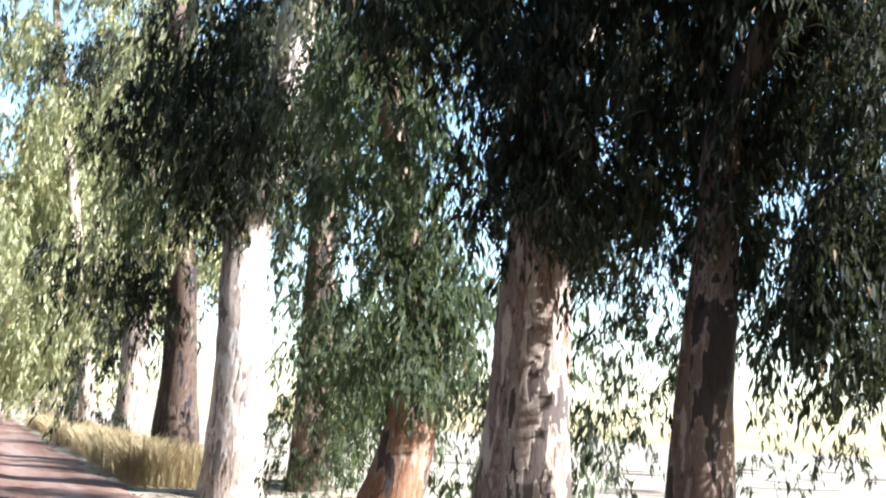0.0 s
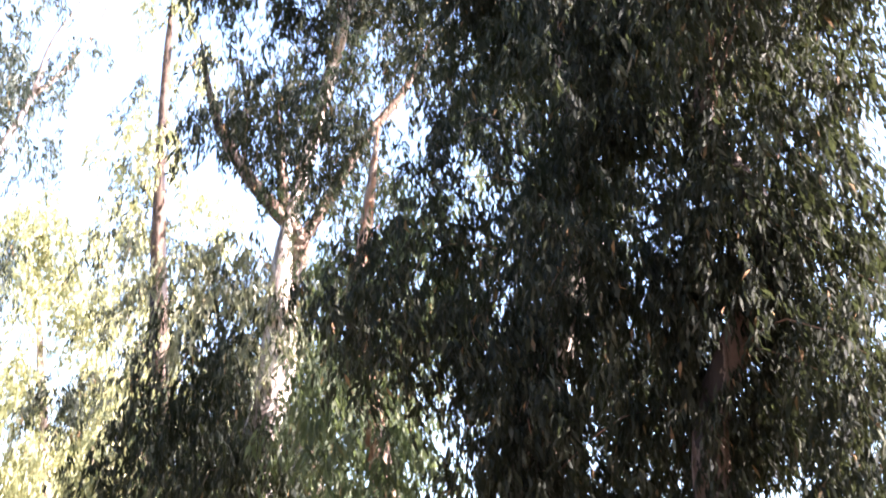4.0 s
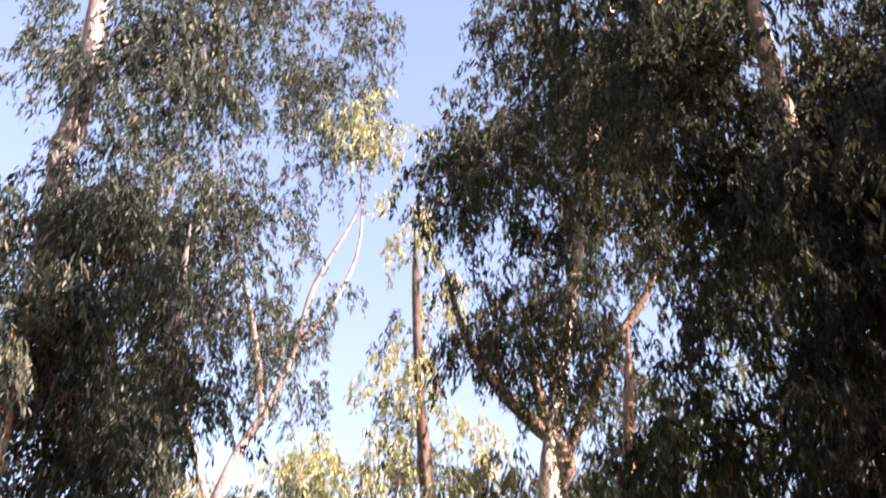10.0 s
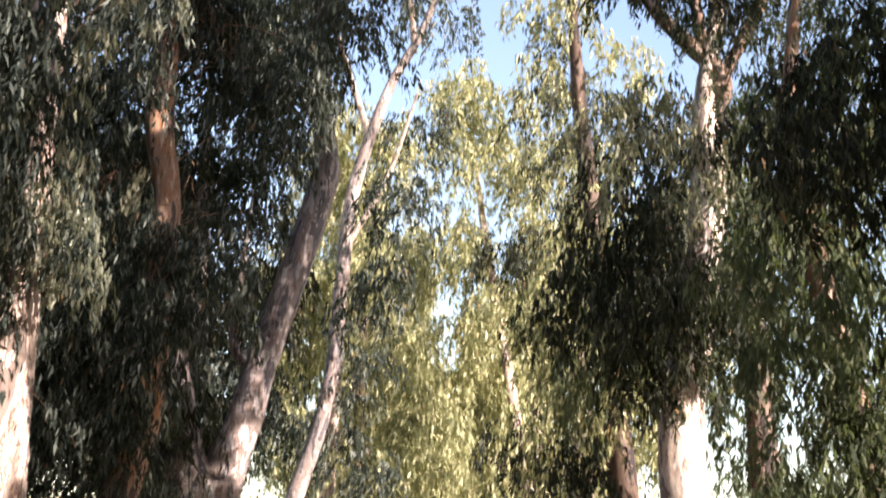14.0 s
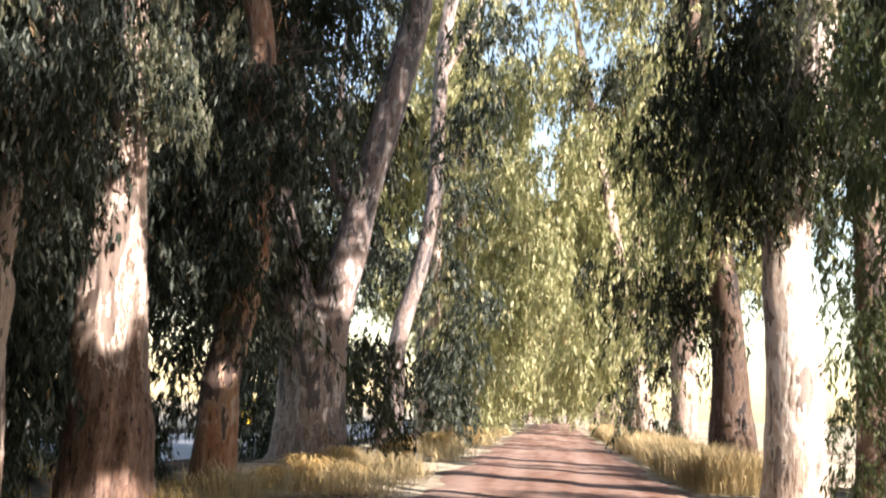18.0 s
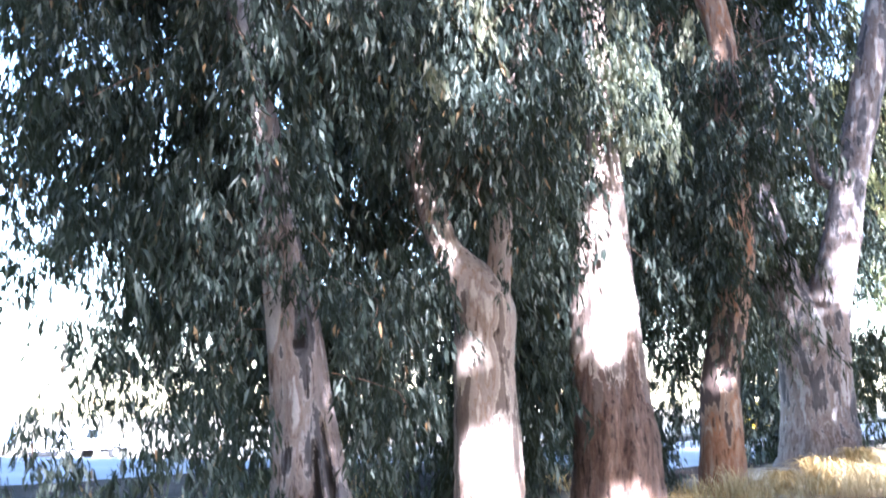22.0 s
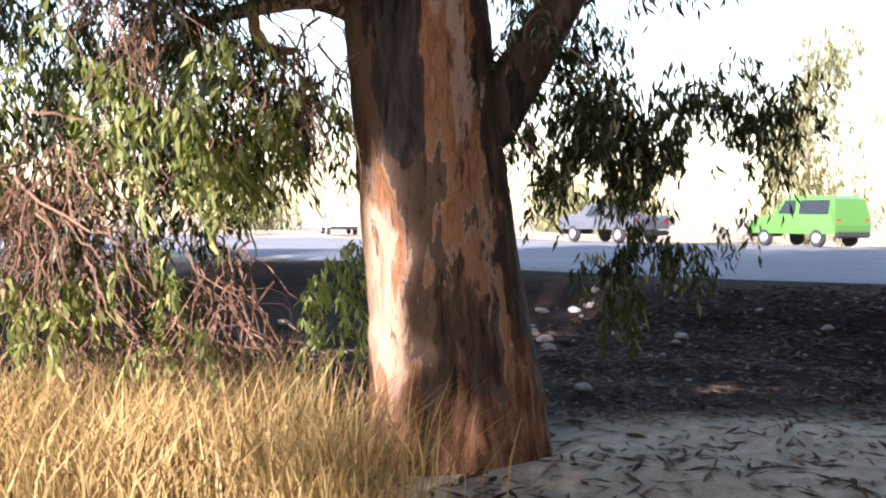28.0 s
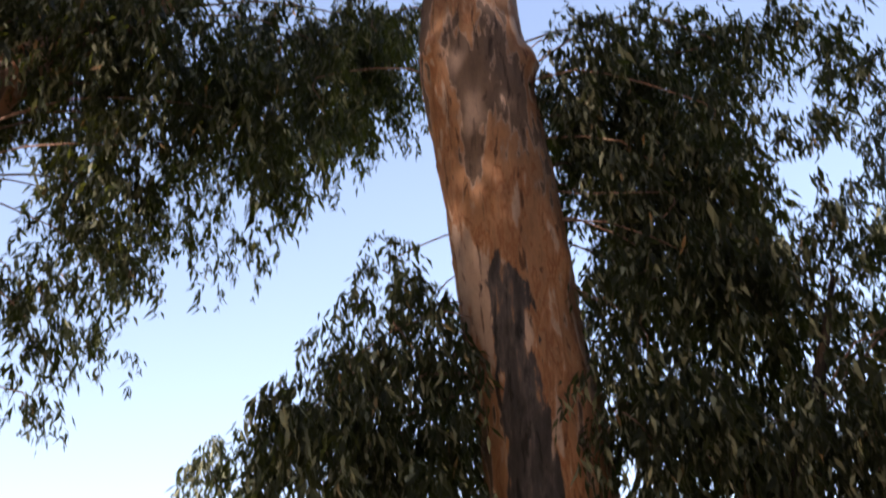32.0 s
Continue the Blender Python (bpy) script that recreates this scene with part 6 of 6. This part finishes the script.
for k, (x, y, h, w) in enumerate(((-4.5, 20.6, 0.75, 1.0), (-5.3, 20.9, 0.5, 0.7), (-3.9, 21.6, 0.5, 0.7), (-4.9, 26.0, 0.7, 0.9), (-4.2, 29.5, 0.8, 0.9), (-4.6, 34.0, 0.9, 1.0), (-3.9, 37.0, 0.9, 1.1), (-4.3, 43.0, 0.9, 1.1), (-3.7, 50.0, 1.0, 1.2), (4.2, 26.5, 0.9, 0.8), (3.9, 31.0, 1.0, 0.9), (4.1, 38.0, 1.0, 0.9))):
    tussock(x, y, h, w, 300 + k)
grass("dry_grass", strip(4, 60, -10, -5, 7, 20), 4000, 0.4, GREENISH, "thin grass between the trunks", 54)


# ---------------- cars ----------------
def car(label, paint, x, y, heading, length, height, kind="van"):
    """A parked car: body, windows, wheels and lamps; heading in degrees, its nose along local -x."""
    top = tagged(new("car"), label, "car", "parked cars by the street")
    top.matrix_basis = pose(x, y, float(street_level(y)) - 0.01, 0, 0, heading)
    w, L, H = 0.86, length, height
    shapes = {
        "van": [(0, .26), (-.01, .40), (.03, .52), (.12, .58), (.26, .64), (.40, .93), (.49, 1.0), (.90, 1.0), (.975, .93), (1, .6), (1.01, .42), (1, .26)],
        "pickup": [(0, .34), (0, .60), (.03, .66), (.26, .72), (.38, .98), (.55, 1.0), (.62, .68), (.98, .68), (1, .62), (1, .34)],
        "sedan": [(0, .30), (0, .52), (.04, .60), (.28, .68), (.42, .98), (.62, 1.0), (.80, .72), (.97, .68), (1, .55), (1, .30)]}
    prof = [(u * L - L / 2, v * H) for u, v in shapes[kind]]
    bm = bmesh.new()
    belt = H * 0.62
    rings = []
    for s in (-1, -0.97, 0.97, 1):
        rings.append([bm.verts.new((px, s * w * (1 - 0.16 * max(0, pz - belt) / (H - belt)) * (1 if abs(s) < 1 else 1), pz - (0.02 if abs(s) == 1 and pz > belt else 0))) for px, pz in prof])
    n = len(prof)
    for a, b in zip(rings, rings[1:]):
        for i in range(n):
            bm.faces.new((a[i], a[(i + 1) % n], b[(i + 1) % n], b[i]))
    bm.faces.new(rings[0]), bm.faces.new(rings[-1][::-1])
    bmesh.ops.recalc_face_normals(bm, faces=bm.faces)
    part("body", bm, PAINT[paint], top)
    spans = {"van": [(.355, .55), (.60, .92)], "pickup": [(.36, .46), (.47, .55)], "sedan": [(.36, .49), (.51, .68)]}[kind]
    for a, b in spans:
        for s in (-1, 1):
            bm = bmesh.new()
            lo, hi = H * 0.66, H * 0.92
            slant = 0.07 * L if a < 0.4 else 0.0
            vs = [((a * L - L / 2), lo), ((b * L - L / 2), lo), ((b * L - L / 2), hi), ((a * L - L / 2) + slant, hi)]
            ring = []
            for off in (0.0, 0.02):
                ring.append([bm.verts.new((px, s * (w * (1 - 0.16 * (pz - belt) / (H - belt)) + off - 0.008), pz)) for px, pz in vs])
            bm.faces.new(ring[0]), bm.faces.new(ring[1][::-1])
            for i in range(4):
                bm.faces.new((ring[0][i], ring[0][(i + 1) % 4], ring[1][(i + 1) % 4], ring[1][i]))
            bmesh.ops.recalc_face_normals(bm, faces=bm.faces)
            part("side_window", bm, GLASS, top)
    for u in (0.19, 0.80):
        for s in (-1, 1):
            rad = 0.31 if kind != "pickup" else 0.35
            bm = bmesh.new()
            bmesh.ops.create_cone(bm, segments=22, radius1=rad, radius2=rad * 0.93, depth=0.2, cap_ends=True, matrix=Matrix.Rotation(radians(90 * -s), 4, "X"))
            bmesh.ops.bevel(bm, geom=[e for e in bm.edges if len(e.link_faces) == 2 and e.calc_face_angle(0) > 1], offset=0.03, segments=2, affect="EDGES")
            wheel = part("wheel", bm, RUBBER, top)
            wheel.location = (u * L - L / 2, s * (w - 0.07), rad)
            bm = bmesh.new()
            bmesh.ops.create_cone(bm, segments=18, radius1=rad * 0.62, radius2=rad * 0.5, depth=0.03, cap_ends=True, matrix=Matrix.Translation((0, s * 0.105, 0)) @ Matrix.Rotation(radians(90 * -s), 4, "X"))
            part("rim", bm, RIM, wheel)
    for u, mat, name in ((0.0, LAMP_GLASS, "headlamp"), (1.0, LAMP_RED, "tail_lamp")):
        for s in (-1, 1):
            bm = bmesh.new()
            bmesh.ops.create_cube(bm, size=1, matrix=Matrix.Translation((u * L - L / 2 + (0.03 if u == 0 else -0.03), s * w * 0.8, H * 0.52)) @ Matrix.Diagonal((0.1, 0.26, 0.13, 1)))
            bmesh.ops.bevel(bm, geom=bm.edges[:], offset=0.025, segments=2, affect="EDGES")
            part(name, bm, mat, top)
    for u, name in ((0.0, "front_bumper"), (1.0, "rear_bumper")):
        bm = bmesh.new()
        bmesh.ops.create_cube(bm, size=1, matrix=Matrix.Translation((u * L - L / 2, 0, 0.42)) @ Matrix.Diagonal((0.16, 1.66, 0.2, 1)))
        bmesh.ops.bevel(bm, geom=bm.edges[:], offset=0.05, segments=2, affect="EDGES")
        part(name, bm, TRIM, top)
    return top


car("green van parked across the street", "green", -36.2, 18.1, 20.8, 3.9, 1.74, "van")
car("silver pickup parked across the street", "silver", -42.6, 13.0, 20, 4.9, 1.62, "pickup")
car("pale blue van parked across the street", "blue", -34.4, 23.9, 48, 4.4, 1.70, "van")
car("white car parked across the street", "white", -66, 3.2, 5, 4.3, 1.45, "sedan")
car("white pickup parked across the street", "white", -41.6, 36.0, 99, 4.9, 1.6, "pickup")
car("silver car parked by the street", "silver", -47.5, -15.5, 105, 4.4, 1.6, "sedan")
car("tall yellow van on the street behind the trees", "yellow", -21.0, 74, 80, 5.0, 2.3, "van")


# ---------------- hollows, twigs, stones, far things ----------------
# near-black wood carries the shade inside the hollows
DARK_WOOD = plain("shaded_hollow_wood", (0.016, 0.010, 0.008), 0.95, spread=0.4, scale=14)


def carve(tree, cuts, facing):
    """Presses hollows into a trunk, or raises folds on it: (x, y, z, half width, half height, lean, depth)."""
    trunk = next(c for c in tree.children if c.name.startswith("trunk"))
    data = trunk.data
    data.materials.append(DARK_WOOD)
    co = np.empty(len(data.vertices) * 3)
    data.vertices.foreach_get("co", co)
    co = co.reshape(-1, 3) + np.array(tree.location)
    face = np.array(facing) / np.linalg.norm(facing)
    side = np.array([-face[1], face[0], 0])
    dark = np.zeros(len(co), bool)
    for x, y, z, wide, high, lean, depth in cuts:
        d = co - np.array([x, y, z])
        u, v = d @ side, d[:, 2]
        u, v = u * math.cos(lean) - v * math.sin(lean), u * math.sin(lean) + v * math.cos(lean)
        q = np.hypot(u / wide, v / high)
        q = q + 0.12 * np.sin(v * 5 / high + 2 * u) * (q > 0.3)
        front = np.abs(d @ face) < 0.45
        if depth < 0:
            push = -depth * np.clip(1 - q, 0, 1) ** 0.6
        else:
            push = -depth * np.sqrt(np.clip(1 - q, 0, 1)) + 0.022 * np.exp(-((q - 1.25) / 0.22) ** 2)
            dark |= front & (q < 0.92) & (wide < 0.09) & (depth > 0.1)
        co += (np.where(front, push, 0))[:, None] * face
    data.vertices.foreach_set("co", (co - np.array(tree.location)).ravel())
    for p in data.polygons:
        if all(dark[k] for k in p.vertices):
            p.material_index = 1
    data.update()


def hanging_twigs(name, spots, count, length, seed, parent):
    """Bare dry twigs that hang and curl, as crossed ribbons."""
    rng = np.random.default_rng(seed)
    out = []
    for x, y, z, r in spots:
        for _ in range(count):
            p = np.array([x, y, z]) + rng.normal(0, r * 0.5, 3)
            way = np.array([rng.normal(0, 0.5), rng.normal(0, 0.5), -0.6])
            n = rng.integers(6, 12)
            w = rng.uniform(0.004, 0.010)
            for k in range(n):
                way = way + rng.normal(0, 0.35, 3) + np.array([0, 0, -0.18])
                way /= np.linalg.norm(way)
                q = p + way * length / n * rng.uniform(0.7, 1.3)
                a = np.cross(way, [0.3, 0.8, 0.5])
                a *= w * (1 - k / n * 0.7) / (np.linalg.norm(a) + 1e-6)
                c = np.cross(way, a)
                out.append([p - a, p + a, q + a, q - a])
                out.append([p - c, p + c, q + c, q - c])
                p = q
    tagged(part(name, quads(name, np.array(out)), TWIG, parent, "bare brown hanging twigs"), kind="stuff")


TWIG_SPOTS = [(-7.25, -1.46, 1.87, 0.50), (-7.29, -1.29, 1.65, 0.44), (-7.32, -1.12, 0.98, 0.38), (-7.39, -0.47, 1.19, 0.38), (-7.38, -0.58, 0.86, 0.31), (-7.22, -1.63, 1.68, 0.44), (-7.29, -1.28, 1.78, 0.38), (-7.34, -0.93, 3.36, 0.31), (-7.36, -0.74, 3.08, 0.31), (-7.40, 0.04, 2.60, 0.38)]
carve(TREE_Q0, [(-6.12, 8.16, 1.10, 0.13, 1.0, -0.19, -0.05), (-6.35, 7.99, 1.75, 0.12, 0.5, 0.3, -0.035), (-6.344, 7.987, 2.284, 0.072, 0.15, 0.22, 0.15), (-6.43, 7.92, 2.36, 0.035, 0.10, 0.0, -0.04),
                (-6.213, 8.089, 0.93, 0.05, 0.40, -0.05, 0.14), (-6.125, 8.155, 1.08, 0.045, 0.46, -0.16, 0.14), (-6.38, 7.96, 0.86, 0.025, 0.03, 0, 0.05)], (0.62, -0.78, 0))
carve(TREE_B, [(-6.1, 15.2, 1.2, 0.10, 1.9, 0.08, 0.16), (-6.35, 15.1, 2.9, 0.07, 1.3, -0.05, 0.10), (-5.9, 15.5, 0.9, 0.22, 1.6, 0.12, -0.12)], (0.38, -0.92, 0))
carve(TREE_N, [(-7.2, 0.80, 7.9, 0.16, 0.22, 0, -0.12), (-7.1, 0.98, 5.9, 0.15, 0.32, 0, -0.07)], (0.5, 0.87, 0))
carve(TREE_N, [(-7.25, -0.02, 8.0, 0.13, 0.18, 0, -0.10)], (0.5, -0.87, 0))
foot = TREE_N.location
hanging_twigs("dry_twig", [(x - foot.x, y - foot.y, z - foot.z, r) for x, y, z, r in TWIG_SPOTS], 46, 1.0, 91, TREE_N)

foot = TREE_A.location
hanging_twigs("dry_twig", [(x - foot.x, y - foot.y, z - foot.z, 0.3) for x, y, z in ((-6.6, 11.3, 4.6), (-6.2, 11.4, 5.2), (-5.9, 11.6, 6.4))], 14, 0.9, 92, TREE_A)
foot = TREE_C.location
hanging_twigs("dry_twig", [(x - foot.x, y - foot.y, z - foot.z, 0.5) for x, y, z in ((-5.5, 20.3, 12.6), (-5.4, 20.4, 13.8), (-6.9, 20.2, 9.4), (-5.6, 20.3, 8.8))], 12, 1.4, 93, TREE_C)

stones = random.Random(8)
first = None
for k in range(95):
    s = stones.choice((stones.uniform(0.05, 0.11), stones.uniform(0.018, 0.04), stones.uniform(0.015, 0.03)))
    x, y = -stones.uniform(9.5, 17), stones.uniform(0.0, 8.5)
    if kerb_distance(np.array(x), np.array(y)) < 0.3:
        continue
    z = float(ground_height(np.array(x), np.array(y)))
    m = pose(x, y, z + s * 0.18, stones.uniform(-15, 15), stones.uniform(-15, 15), stones.uniform(0, 360))
    if first is None:
        bm = bmesh.new()
        bmesh.ops.create_icosphere(bm, subdivisions=3, radius=1)
        for v in bm.verts:
            v.co *= 1 + 0.28 * noise.noise(v.co * 1.3) + 0.08 * noise.noise(v.co * 4)
            v.co.z *= 0.62
        first = part("stone", bm, STONE, smooth=True)
        tagged(first, "pale grey field stone on the bank", "stone", "stones on the bank")
        first.matrix_basis = m @ Matrix.Diagonal((s, s, s, 1))
    else:
        o = copy_thing(first, m)
        o.scale = (s * stones.uniform(0.8, 1.4), s, s * stones.uniform(0.7, 1.1))

# fallen leaves and bark under the trees
rng_l = np.random.default_rng(77)
n_l = 26000
lx = np.where(rng_l.random(n_l) < 0.80, rng_l.uniform(-15.5, -2.8, n_l), rng_l.uniform(2.6, 8, n_l))
ly = np.where(lx < -8, rng_l.uniform(-3, 9, n_l), rng_l.uniform(-3, 1, n_l) + 30 * rng_l.random(n_l) ** 1.4)
lz = ground_height(lx, ly) + 0.012
a_l, s_l = rng_l.uniform(0, 6.28, n_l), rng_l.uniform(0.05, 0.12, n_l)
lw = np.stack([np.cos(a_l), np.sin(a_l), rng_l.normal(0, 0.15, n_l)], -1) * s_l[:, None]
ls = np.stack([-np.sin(a_l), np.cos(a_l), rng_l.normal(0, 0.3, n_l)], -1) * (s_l * 0.16)[:, None]
lc = np.stack([lx, ly, lz], -1)
tagged(part("leaf_litter", quads("leaf_litter", np.stack([lc - lw, lc + ls, lc + lw, lc - ls], 1)), grass_material("fallen_leaf", (0.030, 0.017, 0.011), (0.075, 0.045, 0.027), (0.24, 0.165, 0.10))),
       "fallen brown leaves and bark scraps", "leaf litter", kind="stuff")


def far_tree(label, x, y, height, wide, leaf, seed, size=0.5, squat=0.12):
    rng = np.random.default_rng(seed)
    z0 = STREET_Z if x < -12 else 0.0
    stem = [(x, y, z0, 0.02 * height), (x, y, z0 + height * 0.4, 0.013 * height), (x, y, z0 + height * 0.9, 0.004 * height)]
    clumps = []
    for k in range(20):
        h = height * (squat + (0.97 - squat) * (k + 0.5) / 20)
        a, w = rng.uniform(0, 6.28), wide * (1 - 0.55 * (h / height)) * rng.uniform(0.2, 1)
        clumps.append((x + math.cos(a) * w, y + math.sin(a) * w, z0 + h, wide * rng.uniform(0.28, 0.45), 0.9))
    return grow_tree(label, [stem], clumps, BARK_SLATE, leaf, size, 2.4, seed, sides=10, step=0.8)


far_tree("bushy grey-green tree behind the parked van", -54.5, 27.2, 10.5, 2.8, LEAF_GOLD, 101)
for k, (x, y, h, w) in enumerate(((-58, -18.5, 6.5, 2.6), (-62, -22, 7, 2.8), (-66, -20, 6, 2.6), (-55, -21, 5, 2.2))):
    far_tree("dark green tree beyond the street", x, y, h, w, LEAF, 110 + k, 0.5, 0.05)
for k, (x, y, h, w) in enumerate(((-84, 22, 4.0, 3.2), (-95, 30, 4.5, 3.5), (-90, 12, 3.5, 3.5), (-100, -2, 4, 3.6))):
    far_tree("low olive-green bush on the far field", x, y, h, w, LEAF_GOLD, 120 + k, 0.6, 0.05)

# the haze on these trees is put in by a paler leaf colour
for k, (x, y, h, w) in enumerate(((128, 96, 7, 6), (136, 90, 8, 7), (143, 82, 7, 5))):
    far_tree("hazy grey-green tree at the field's far edge", x, y, h, w, LEAF_LIT, 140 + k, 0.9, 0.05)

# a wire across the far field, with its poles out of sight at both ends
POLE = plain("weathered_pole", (0.22, 0.18, 0.15), 0.9, spread=0.3)
wire = tagged(new("utility_line"), "thin dark overhead wire on wooden poles", "utility line")
wire.location = (-70, 40, 0)
ends = [(-88, 36, 7.4), (-62, 52, 7.4), (-36, 68, 7.4)]
for (ax, ay, az), (bx, by, bz) in zip(ends, ends[1:]):
    s = np.linspace(0, 1, 14)
    pts = [(ax + (bx - ax) * k + 70, ay + (by - ay) * k - 40, az - 0.5 * math.sin(math.pi * k), 0.014) for k in s]
    part("wire", tube("wire", pts, 5, 4.0, np.random.default_rng(1), 0.0), TRIM, wire)
for x, y, z in ends:
    part("pole", tube("pole", [(x + 70, y - 40, -0.2, 0.13), (x + 70, y - 40, 4, 0.115), (x + 70, y - 40, 7.7, 0.095)], 10, 0.8, np.random.default_rng(2), 0.02), POLE, wire, smooth=True)
